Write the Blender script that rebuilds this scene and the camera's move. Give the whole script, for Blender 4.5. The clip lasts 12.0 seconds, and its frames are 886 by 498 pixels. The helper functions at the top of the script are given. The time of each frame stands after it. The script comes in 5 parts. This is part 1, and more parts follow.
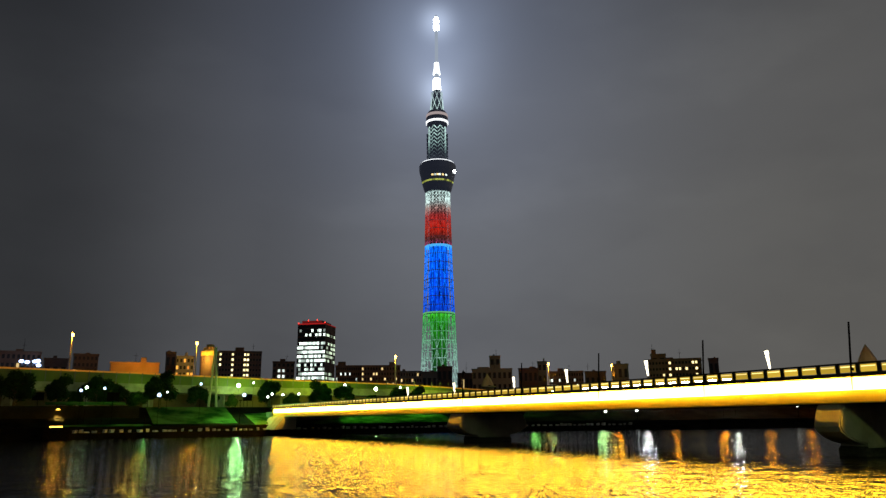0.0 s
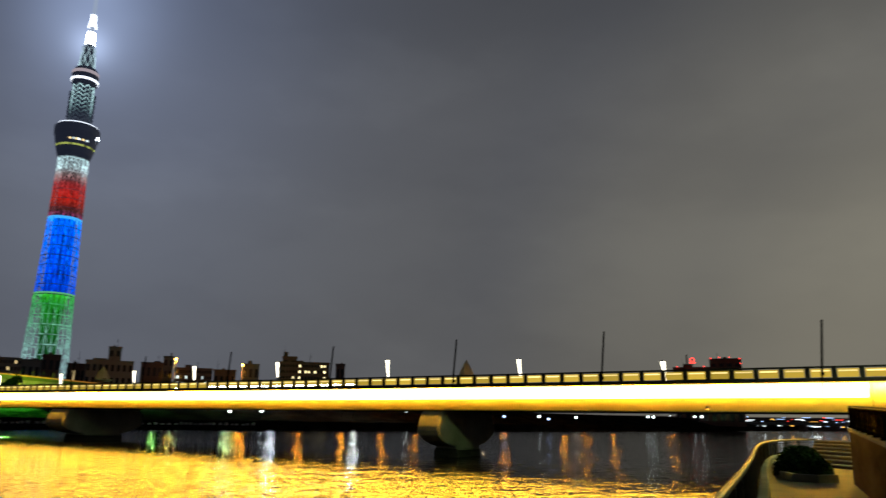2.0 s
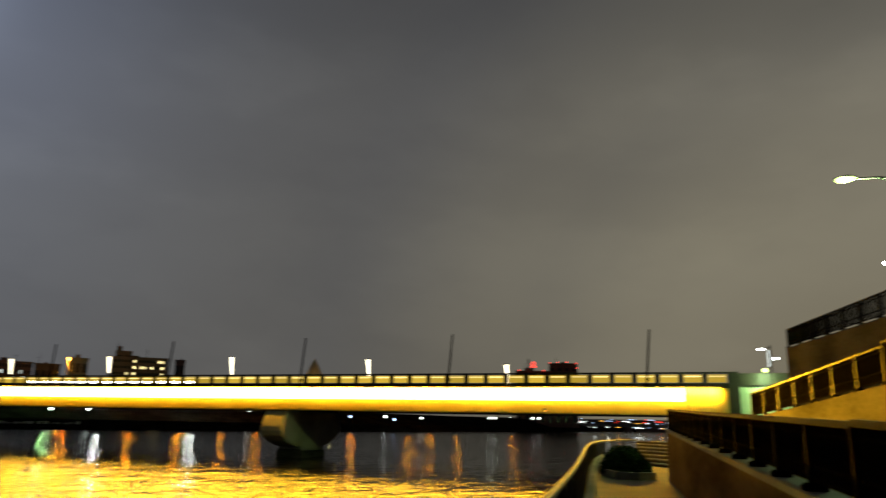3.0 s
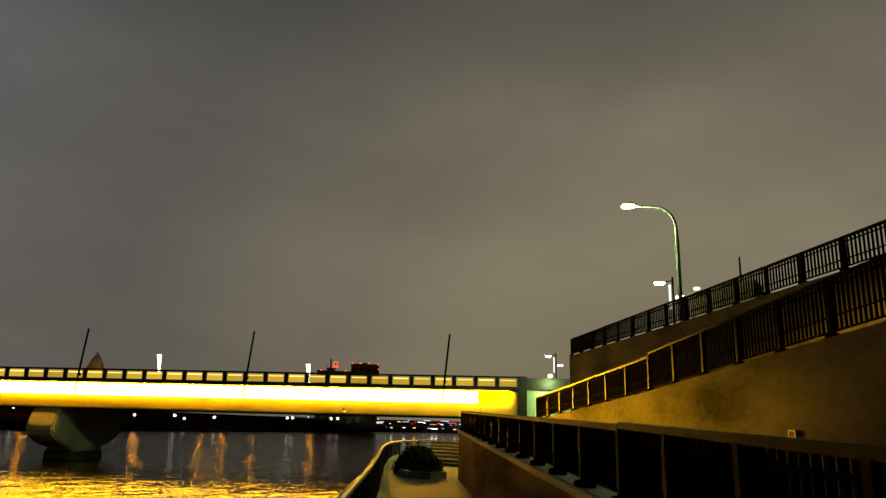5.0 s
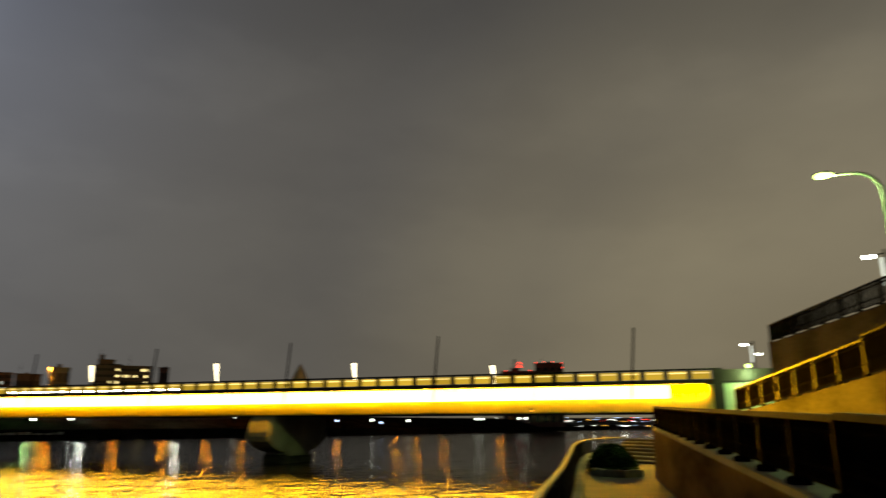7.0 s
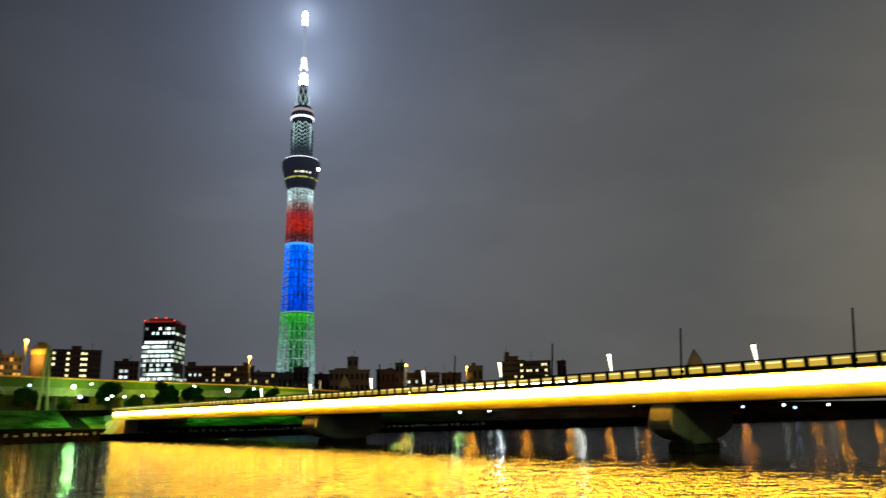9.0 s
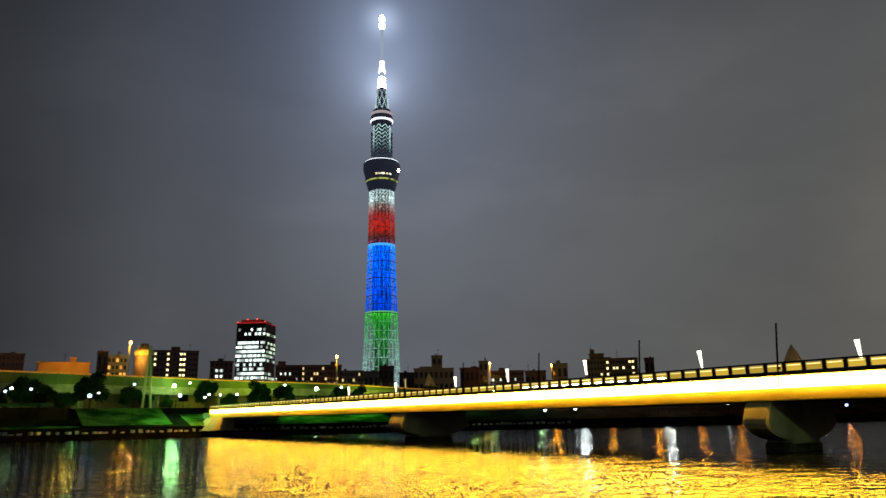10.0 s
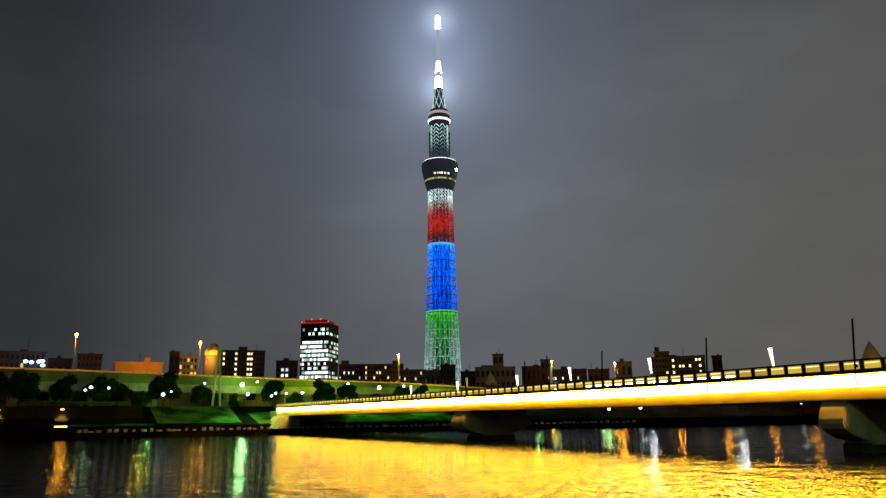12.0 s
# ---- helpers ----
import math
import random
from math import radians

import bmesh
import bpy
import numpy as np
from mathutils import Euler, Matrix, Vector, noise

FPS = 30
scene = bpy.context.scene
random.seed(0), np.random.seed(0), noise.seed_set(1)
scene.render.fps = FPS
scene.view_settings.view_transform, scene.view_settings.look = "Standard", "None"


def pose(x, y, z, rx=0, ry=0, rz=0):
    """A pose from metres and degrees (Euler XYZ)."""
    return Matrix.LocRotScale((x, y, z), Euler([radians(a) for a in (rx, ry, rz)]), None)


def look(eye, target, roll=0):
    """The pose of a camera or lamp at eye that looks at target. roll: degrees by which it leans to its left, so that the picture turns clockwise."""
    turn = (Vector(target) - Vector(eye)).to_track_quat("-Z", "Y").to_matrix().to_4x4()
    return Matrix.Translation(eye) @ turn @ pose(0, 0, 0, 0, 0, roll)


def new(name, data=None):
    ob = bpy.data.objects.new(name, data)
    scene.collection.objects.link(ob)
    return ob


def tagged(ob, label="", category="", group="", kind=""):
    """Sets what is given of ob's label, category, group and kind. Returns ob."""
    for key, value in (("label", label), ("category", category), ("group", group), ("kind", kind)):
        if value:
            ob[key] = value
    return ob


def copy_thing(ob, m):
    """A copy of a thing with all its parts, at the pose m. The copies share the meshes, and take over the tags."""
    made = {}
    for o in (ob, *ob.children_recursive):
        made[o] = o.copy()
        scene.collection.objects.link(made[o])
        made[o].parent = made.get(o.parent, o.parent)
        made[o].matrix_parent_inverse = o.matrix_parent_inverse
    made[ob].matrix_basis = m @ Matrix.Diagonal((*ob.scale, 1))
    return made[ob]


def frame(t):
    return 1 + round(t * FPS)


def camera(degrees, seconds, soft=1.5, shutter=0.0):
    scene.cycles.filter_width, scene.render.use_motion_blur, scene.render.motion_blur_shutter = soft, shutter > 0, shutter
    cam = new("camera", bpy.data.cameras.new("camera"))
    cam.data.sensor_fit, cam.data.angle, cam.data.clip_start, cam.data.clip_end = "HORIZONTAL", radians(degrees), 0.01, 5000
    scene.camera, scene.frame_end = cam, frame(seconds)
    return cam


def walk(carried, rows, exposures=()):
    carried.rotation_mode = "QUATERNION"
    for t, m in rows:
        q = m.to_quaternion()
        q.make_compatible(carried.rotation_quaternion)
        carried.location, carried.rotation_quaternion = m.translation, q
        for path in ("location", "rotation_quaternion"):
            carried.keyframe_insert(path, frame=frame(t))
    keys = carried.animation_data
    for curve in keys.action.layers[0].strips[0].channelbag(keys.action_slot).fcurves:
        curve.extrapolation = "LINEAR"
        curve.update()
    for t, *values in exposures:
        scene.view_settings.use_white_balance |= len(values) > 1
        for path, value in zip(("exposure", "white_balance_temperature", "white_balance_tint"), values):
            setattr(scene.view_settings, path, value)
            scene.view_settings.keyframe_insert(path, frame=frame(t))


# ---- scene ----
# ---------------------------------------------------------------- camera
# Eye 3.5 m above the river, azimuths clockwise from +y (towards the tall tower).
EYE = Vector((0.0, 0.0, 3.5))


def heading(az, el=0.0):
    a, e = radians(az), radians(el)
    return Vector((math.sin(a) * math.cos(e), math.cos(a) * math.cos(e), math.sin(e)))


def aim(az, el, roll):
    return look(EYE, EYE + heading(az, el), roll)


cam = camera(63.39, 12.0, soft=1.35, shutter=0.5)
ROWS = [
    (0.0, aim(0.58, 13.44, -0.66)),
    (0.1, aim(0.86, 13.43, -0.57)),
    (0.2, aim(1.75, 13.42, -0.45)),
    (0.5, aim(5.83, 13.36, -0.00)),
    (1.0, aim(11.80, 13.37, 0.32)),
    (1.5, aim(20.54, 13.42, 0.65)),
    (2.0, aim(28.87, 13.52, 0.83)),
    (2.5, aim(32.37, 13.59, 0.95)),
    (3.0, aim(40.71, 13.74, 1.14)),
    (3.5, aim(48.35, 13.90, 1.34)),
    (3.7, aim(50.66, 13.95, 1.43)),
    (5.3, aim(56.30, 14.11, 1.51)),
    (5.5, aim(56.38, 14.11, 1.50)),
    (6.0, aim(56.51, 14.11, 0.95)),
    (6.2, aim(55.90, 14.08, 0.71)),
    (6.35, aim(54.10, 14.02, 0.51)),
    (6.5, aim(51.84, 13.97, 0.32)),
    (7.0, aim(42.01, 13.90, -0.14)),
    (7.5, aim(32.12, 13.78, -0.28)),
    (7.7, aim(29.03, 13.75, -0.33)),
    (9.3, aim(9.23, 13.34, -1.15)),
    (9.5, aim(7.89, 13.35, -1.02)),
    (10.0, aim(5.23, 13.34, -1.05)),
    (10.5, aim(2.87, 13.34, -1.06)),
    (11.0, aim(1.74, 13.34, -1.07)),
    (11.5, aim(0.75, 13.32, -1.03)),
    (12.0, aim(0.36, 13.32, -0.88)),
]
# the clip's white balance drifts warmer over the near bank
TINTS = [(0.0, 0.0, 6600, 10), (0.8, 0.0, 6400, 10), (1.5, 0.0, 6000, 12), (2.2, 0.0, 6000, 13), (2.8, 0.0, 6400, 11), (3.5, 0.0, 6800, 10), (5.4, 0.0, 7300, 10), (7.0, 0.0, 7300, 10), (7.7, 0.0, 7000, 10), (9.3, 0.0, 6250, 10), (10.5, 0.0, 6450, 10), (12.0, 0.0, 6500, 10)]
walk(cam, ROWS, TINTS)

# ---------------------------------------------------------------- night sky
world = bpy.data.worlds.new("night_sky")
scene.world = world
world.use_nodes = True


def sky():
    nt = world.node_tree
    nd, ln = nt.nodes, nt.links
    nd.clear()
    out, bg = nd.new("ShaderNodeOutputWorld"), nd.new("ShaderNodeBackground")
    tc = nd.new("ShaderNodeTexCoord")
    d = tc.outputs["Generated"]

    def vmath(op, a, b):
        n = nd.new("ShaderNodeVectorMath")
        n.operation = op
        ln.new(a, n.inputs[0])
        n.inputs[1].default_value = b
        return n.outputs["Value"] if op == "DOT_PRODUCT" else n.outputs[0]

    def ramp(fac, stops, ease="EASE"):
        n = nd.new("ShaderNodeValToRGB")
        n.color_ramp.interpolation = ease
        el = n.color_ramp.elements
        while len(el) < len(stops):
            el.new(0.5)
        for e, (p, c) in zip(el, stops):
            e.position, e.color = p, (*c, 1)
        ln.new(fac, n.inputs[0])
        return n.outputs[0]

    def mix(kind, fac, a, b):
        n = nd.new("ShaderNodeMixRGB")
        n.blend_type = kind
        for s, v in zip(n.inputs, (fac, a, b)):
            if isinstance(v, (int, float)):
                s.default_value = v
            elif isinstance(v, tuple):
                s.default_value = (*v, 1)
            else:
                ln.new(v, s)
        return n.outputs[0]

    # city glow: bluish grey round the tower, brownish grey towards the near bank
    side = nd.new("ShaderNodeMapRange")
    side.inputs["From Min"].default_value, side.inputs["From Max"].default_value = -0.55, 1.0
    ln.new(vmath("DOT_PRODUCT", d, tuple(heading(75))), side.inputs["Value"])
    base = ramp(side.outputs[0], [(0.187, (0.028, 0.030, 0.034)), (0.36, (0.066, 0.070, 0.080)), (0.52, (0.110, 0.118, 0.136)), (0.81, (0.094, 0.094, 0.093)), (0.92, (0.138, 0.130, 0.106)), (0.972, (0.182, 0.168, 0.126)), (1.0, (0.165, 0.150, 0.110))])
    # lower sky a little dimmer over the skyline
    up = nd.new("ShaderNodeSeparateXYZ")
    ln.new(d, up.inputs[0])
    low = ramp(up.outputs["Z"], [(0.0, (1.0, 0.97, 0.93)), (0.10, (1.10, 1.08, 1.04)), (0.22, (1.20, 1.19, 1.16)), (0.38, (1.06, 1.06, 1.07)), (0.55, (0.74, 0.75, 0.78)), (0.66, (0.42, 0.43, 0.46)), (1.0, (0.14, 0.145, 0.16))])
    base = mix("MULTIPLY", 1.0, base, low)
    # drifting cloud
    sc = vmath("MULTIPLY", d, (1.0, 1.0, 2.2))
    cl = nd.new("ShaderNodeTexNoise")
    cl.inputs["Scale"].default_value, cl.inputs["Detail"].default_value, cl.inputs["Roughness"].default_value = 2.6, 5.0, 0.52
    ln.new(sc, cl.inputs["Vector"])
    clouds = ramp(cl.outputs["Fac"], [(0.3, (0.88, 0.88, 0.89)), (0.5, (0.98, 0.98, 0.98)), (0.7, (1.12, 1.12, 1.11))])
    base = mix("MULTIPLY", 1.0, base, clouds)
    # cloud lit by the beacon lamps of the tower
    for el, spread, col in ((25.9, 0.85, (0.24, 0.29, 0.38)), (26.4, 2.4, (0.11, 0.135, 0.19)), (31.0, 0.8, (0.26, 0.31, 0.40)), (30.6, 3.0, (0.09, 0.115, 0.17)), (29.0, 9.0, (0.030, 0.042, 0.075))):
        n = nd.new("ShaderNodeMath")
        n.operation = "POWER"
        n.use_clamp = True
        n.inputs[1].default_value = 1.0 / radians(spread) ** 2
        ln.new(vmath("DOT_PRODUCT", d, tuple(heading(0.25, el))), n.inputs[0])
        halo = mix("MULTIPLY", 1.0, n.outputs[0], col)
        halo = mix("MULTIPLY", 0.8, halo, clouds)
        base = mix("ADD", 1.0, base, halo)
    ln.new(base, bg.inputs["Color"])
    bg.inputs["Strength"].default_value = 1.0
    ln.new(bg.outputs[0], out.inputs[0])


sky()

# ---------------------------------------------------------------- materials


def surface(name, a, b, rough=0.7, scale=2.0, bump=0.0, metal=0.0, fine=None, stretch=(1, 1, 1), glow=None, power=0.0, spec=None, contrast=2.6):
    """Two-tone noisy surface; glow/power: light given off."""
    m = bpy.data.materials.new(name)
    m.use_nodes = True
    nd, ln = m.node_tree.nodes, m.node_tree.links
    p = nd["Principled BSDF"]
    p.inputs["Roughness"].default_value, p.inputs["Metallic"].default_value = rough, metal
    p.inputs["Specular IOR Level"].default_value = spec if spec is not None else (0.08 if rough >= 0.7 else 0.4)
    tc, mp = nd.new("ShaderNodeTexCoord"), nd.new("ShaderNodeMapping")
    mp.inputs["Scale"].default_value = stretch
    ln.new(tc.outputs["Object"], mp.inputs[0])
    big, small = nd.new("ShaderNodeTexNoise"), nd.new("ShaderNodeTexNoise")
    big.inputs["Scale"].default_value, big.inputs["Detail"].default_value = scale, 6
    small.inputs["Scale"].default_value, small.inputs["Detail"].default_value = fine or scale * 9, 4
    for n in (big, small):
        ln.new(mp.outputs[0], n.inputs["Vector"])
    mixf = nd.new("ShaderNodeMath")
    mixf.operation = "MULTIPLY_ADD"
    mixf.inputs[1].default_value = 0.6
    mixf.use_clamp = True
    ln.new(small.outputs[0], mixf.inputs[0])
    half = nd.new("ShaderNodeMath")
    half.operation = "MULTIPLY_ADD"
    half.inputs[1].default_value, half.inputs[2].default_value = contrast, 0.2 - 0.5 * contrast
    ln.new(big.outputs[0], half.inputs[0])
    ln.new(half.outputs[0], mixf.inputs[2])
    mx = nd.new("ShaderNodeMixRGB")
    mx.inputs[1].default_value, mx.inputs[2].default_value = (*a, 1), (*b, 1)
    ln.new(mixf.outputs[0], mx.inputs[0])
    ln.new(mx.outputs[0], p.inputs["Base Color"])
    if bump:
        bn = nd.new("ShaderNodeBump")
        bn.inputs["Strength"].default_value, bn.inputs["Distance"].default_value = bump, 0.02
        ln.new(small.outputs[0], bn.inputs["Height"])
        ln.new(bn.outputs[0], p.inputs["Normal"])
    if glow:
        p.inputs["Emission Color"].default_value = (*glow, 1)
        p.inputs["Emission Strength"].default_value = power
    return m


def lit(name, col, power, spread=0.0):
    """A lamp's or lit window's face, or another face given a glow; spread: how far single ones differ."""
    m = bpy.data.materials.new(name)
    m.use_nodes = True
    nd, ln = m.node_tree.nodes, m.node_tree.links
    p = nd["Principled BSDF"]
    p.inputs["Base Color"].default_value = (*[0.03 * c for c in col], 1)
    p.inputs["Specular IOR Level"].default_value = 0.1
    p.inputs["Emission Color"].default_value = (*col, 1)
    p.inputs["Emission Strength"].default_value = power
    if spread:
        oi, mr = nd.new("ShaderNodeObjectInfo"), nd.new("ShaderNodeMapRange")
        mr.inputs["To Min"].default_value, mr.inputs["To Max"].default_value = power * (1 - spread), power * (1 + spread)
        ln.new(oi.outputs["Random"], mr.inputs["Value"])
        ln.new(mr.outputs[0], p.inputs["Emission Strength"])
    return m


CONCRETE = surface("weathered_concrete", (0.03, 0.027, 0.02), (0.14, 0.125, 0.095), 0.85, 0.7, 0.8, fine=9.0, stretch=(0.35, 0.35, 0.8), contrast=2.4, spec=0.0)
DARK_CONCRETE = surface("brown_stained_concrete", (0.05, 0.036, 0.020), (0.20, 0.145, 0.08), 0.85, 0.7, 0.6, fine=6.0, stretch=(0.22, 0.22, 0.9), contrast=2.4, spec=0.0)
PALE_CONCRETE = surface("pale_concrete", (0.16, 0.15, 0.13), (0.30, 0.285, 0.25), 0.8, 0.4, 0.3, fine=5)
PIER_STONE = surface("pale_pier_concrete", (0.32, 0.29, 0.22), (0.52, 0.48, 0.38), 0.8, 0.3, 0.3, fine=2.5)
PAVING = surface("terrace_paving", (0.02, 0.015, 0.011), (0.06, 0.046, 0.03), 0.6, 0.8, 0.4, fine=12)
IRON = surface("dark_brown_painted_steel", (0.004, 0.0035, 0.003), (0.010, 0.008, 0.007), 0.75, 3.0, 0.1, spec=0.0)
POST_STEEL = surface("brown_painted_post_steel", (0.004, 0.003, 0.0022), (0.010, 0.0075, 0.005), 0.65, 4.0, 0.1, spec=0.01)
RAIL = surface("worn_steel_handrail", (0.004, 0.003, 0.002), (0.012, 0.009, 0.006), 0.6, 4.0, 0.1, spec=0.02)
# lighter, amber-lit copy of the rail steel; the light is in the colour
AMBER_LIT_RAIL = surface("worn_amber_lit_handrail", (0.04, 0.03, 0.014), (0.11, 0.08, 0.04), 0.45, 3.0, 0.1, spec=0.4)
STEEL = surface("grey_galvanised_steel", (0.08, 0.085, 0.08), (0.15, 0.155, 0.145), 0.45, 3.0, 0.1, metal=0.3)
BRIDGE_PAINT = surface("cream_yellow_bridge_paint", (0.48, 0.39, 0.11), (0.62, 0.50, 0.15), 0.5, 0.3, 0.1)
DARK_PAINT = surface("dark_bridge_rail_paint", (0.02, 0.016, 0.012), (0.045, 0.036, 0.026), 0.5, 1.0, 0.1)
SOIL = surface("dark_bank_soil", (0.004, 0.004, 0.003), (0.014, 0.013, 0.009), 0.95, 0.15, 0.4, fine=2, spec=0.0)
GRASS = surface("lawn_grass", (0.012, 0.04, 0.008), (0.075, 0.16, 0.035), 0.9, 0.16, 0.6, fine=1.6, contrast=4.0, spec=0.0)
LEAF = surface("tree_leaves", (0.008, 0.022, 0.006), (0.026, 0.052, 0.014), 0.8, 0.5, 0.0, spec=0.02)
BARK = surface("tree_bark", (0.04, 0.03, 0.02), (0.09, 0.07, 0.05), 0.9, 3.0, 0.4)
STONE = surface("revetment_stone", (0.20, 0.195, 0.17), (0.44, 0.42, 0.37), 0.85, 0.7, 0.4)
FACADE = surface("dark_tiled_facade", (0.10, 0.065, 0.055), (0.19, 0.13, 0.11), 0.8, 0.08, 0.1, fine=1.2)
FACADE_PALE = surface("grey_plastered_facade", (0.16, 0.15, 0.14), (0.24, 0.225, 0.205), 0.8, 0.08, 0.1, fine=1.2)
GLASS_DARK = surface("unlit_window_glass", (0.012, 0.014, 0.018), (0.03, 0.034, 0.04), 0.12, 0.2, 0.0)
ASPHALT = surface("asphalt", (0.04, 0.04, 0.042), (0.065, 0.064, 0.062), 0.85, 0.6, 0.3, fine=14)
WIN_WHITE = lit("cool_white_lit_window", (0.86, 1.0, 0.92), 1.3, 0.6)
WIN_WARM = lit("warm_lit_window", (1.0, 0.72, 0.30), 1.1, 0.5)
LAMP_WHITE = lit("white_lamp", (0.92, 1.0, 0.95), 22.0)
STREET_WHITE = lit("white_street_lantern", (0.90, 1.0, 0.97), 240.0)
FAR_WHITE = lit("far_white_lamp", (0.92, 1.0, 0.95), 3.5, 0.7)
FAR_BLUE = lit("far_bluish_lamp", (0.45, 0.65, 1.0), 2.5, 0.7)
FAR_WARM = lit("far_amber_lamp", (1.0, 0.5, 0.08), 2.5, 0.7)
PARK_WHITE = lit("park_lamp_globe", (0.85, 1.0, 0.9), 8.0)
PARK_BLUE = lit("bluish_park_globe", (0.45, 0.62, 1.0), 5.0)
LAMP_GREEN = lit("greenish_lamp", (0.72, 1.0, 0.26), 5.0)
LAMP_WARM = lit("warm_lamp", (1.0, 0.5, 0.06), 6.0)
LAMP_ORANGE = lit("sodium_orange_lamp", (1.0, 0.27, 0.01), 130.0)
LAMP_RED = lit("red_beacon", (1.0, 0.05, 0.03), 3.0)
LAMP_BRIDGE = lit("bridge_lamp_glass", (1.0, 0.90, 0.62), 3.6)


# emission in place of the light washed over the upper fascia
FASCIA_GLOW = lit("washed_fascia_glow", (1.0, 0.53, 0.030), 52.0)
PANEL_GLOW = lit("frosted_lit_panel", (0.85, 0.55, 0.055), 0.64, 0.25)


def water():
    m = bpy.data.materials.new("river_water")
    m.use_nodes = True
    nd, ln = m.node_tree.nodes, m.node_tree.links
    p = nd["Principled BSDF"]
    p.inputs["Base Color"].default_value = (0.006, 0.008, 0.009, 1)
    p.inputs["Roughness"].default_value = 0.03
    p.inputs["IOR"].default_value = 1.13
    p.inputs["Specular Tint"].default_value = (1.0, 0.88, 0.46, 1)   # gold-brown colour put into the reflections
    tc = nd.new("ShaderNodeTexCoord")
    last = None
    for sx, sy, scale, dist, det in ((0.75, 1.0, 0.36, 0.26, 1), (0.8, 1.0, 0.95, 0.17, 2), (0.8, 1.0, 2.3, 0.12, 2)):
        mp, no, bn = nd.new("ShaderNodeMapping"), nd.new("ShaderNodeTexNoise"), nd.new("ShaderNodeBump")
        mp.inputs["Scale"].default_value = (sx, sy, 1)
        mp.inputs["Rotation"].default_value = (0, 0, radians(20))
        ln.new(tc.outputs["Object"], mp.inputs[0])
        ln.new(mp.outputs[0], no.inputs["Vector"])
        no.inputs["Scale"].default_value, no.inputs["Detail"].default_value = scale, det
        bn.inputs["Strength"].default_value, bn.inputs["Distance"].default_value = 0.5, dist
        ln.new(no.outputs[0], bn.inputs["Height"])
        if last:
            ln.new(last, bn.inputs["Normal"])
        last = bn.outputs[0]
    ln.new(last, p.inputs["Normal"])
    return m


WATER = water()

# ---------------------------------------------------------------- mesh helpers


def mesh_of(bm, name, mat):
    me = bpy.data.meshes.new(name)
    bm.normal_update()
    bm.to_mesh(me)
    bm.free()
    if mat:
        me.materials.append(mat)
    return me


def part(name, bm, mat, parent=None, label="", m=None):
    """Links a bmesh (or a ready mesh) as one object under a thing or a part."""
    ob = new(name, bm if isinstance(bm, bpy.types.Mesh) else mesh_of(bm, name, mat))
    ob.parent = parent
    if m is not None:
        ob.matrix_basis = m
    return tagged(ob, label) if label else ob


def thing(name, label, category, group="", kind="", m=None):
    ob = new(name)
    ob.empty_display_size = 0.3
    if m is not None:
        ob.matrix_basis = m
    return tagged(ob, label, category, group, kind)


def box(x0, x1, y0, y1, z0, z1, bm=None, bevel=0.0):
    bm = bm or bmesh.new()
    r = bmesh.ops.create_cube(bm, size=1.0)
    bmesh.ops.transform(bm, verts=r["verts"], matrix=Matrix.Translation(((x0 + x1) / 2, (y0 + y1) / 2, (z0 + z1) / 2)) @ Matrix.Diagonal((x1 - x0, y1 - y0, z1 - z0, 1)))
    if bevel:
        es = list({e for v in r["verts"] for e in v.link_edges})
        bmesh.ops.bevel(bm, geom=es, offset=bevel, segments=2, affect="EDGES")
    return bm


def tube(pts, radii, seg=8, bm=None):
    """A round bar along points; radii: one for all or one each."""
    bm = bm or bmesh.new()
    pts = [Vector(p) for p in pts]
    if isinstance(radii, (int, float)):
        radii = [radii] * len(pts)
    rings = []
    for i, (p, r) in enumerate(zip(pts, radii)):
        d = (pts[min(i + 1, len(pts) - 1)] - pts[max(i - 1, 0)]).normalized()
        a = d.orthogonal().normalized() if abs(d.z) > 0.9 else d.cross(Vector((0, 0, 1))).normalized()
        b = d.cross(a)
        rings.append([bm.verts.new(p + r * (math.cos(k) * a + math.sin(k) * b)) for k in (2 * math.pi * j / seg for j in range(seg))])
    for u, v in zip(rings, rings[1:]):
        for j in range(seg):
            bm.faces.new((u[j], u[(j + 1) % seg], v[(j + 1) % seg], v[j]))
    bm.faces.new(rings[0][::-1])
    bm.faces.new(rings[-1])
    return bm


def lathe(profile, seg=32, bm=None):
    """A turned body from (radius, height) pairs."""
    bm = bm or bmesh.new()
    rings = [[bm.verts.new((r * math.cos(k), r * math.sin(k), z)) for k in (2 * math.pi * j / seg for j in range(seg))] for r, z in profile]
    for u, v in zip(rings, rings[1:]):
        for j in range(seg):
            bm.faces.new((u[j], u[(j + 1) % seg], v[(j + 1) % seg], v[j]))
    bm.faces.new(rings[0][::-1])
    bm.faces.new(rings[-1])
    return bm


def sweep(path, section, bm=None):
    """A section of (offset, z) pairs carried along plan points (x, y, z)."""
    bm = bm or bmesh.new()
    path = [Vector(p) for p in path]
    rings = []
    for i, p in enumerate(path):
        d = path[min(i + 1, len(path) - 1)] - path[max(i - 1, 0)]
        side = Vector((d.y, -d.x, 0)).normalized()
        rings.append([bm.verts.new(p + side * o + Vector((0, 0, z))) for o, z in section])
    n = len(section)
    for u, v in zip(rings, rings[1:]):
        for j in range(n):
            bm.faces.new((u[j], v[j], v[(j + 1) % n], u[(j + 1) % n]))
    bm.faces.new(rings[0])
    bm.faces.new(rings[-1][::-1])
    return bm


def spot_at(az, d, z=0.0):
    h = heading(az)
    return Vector((h.x * d, h.y * d, z))


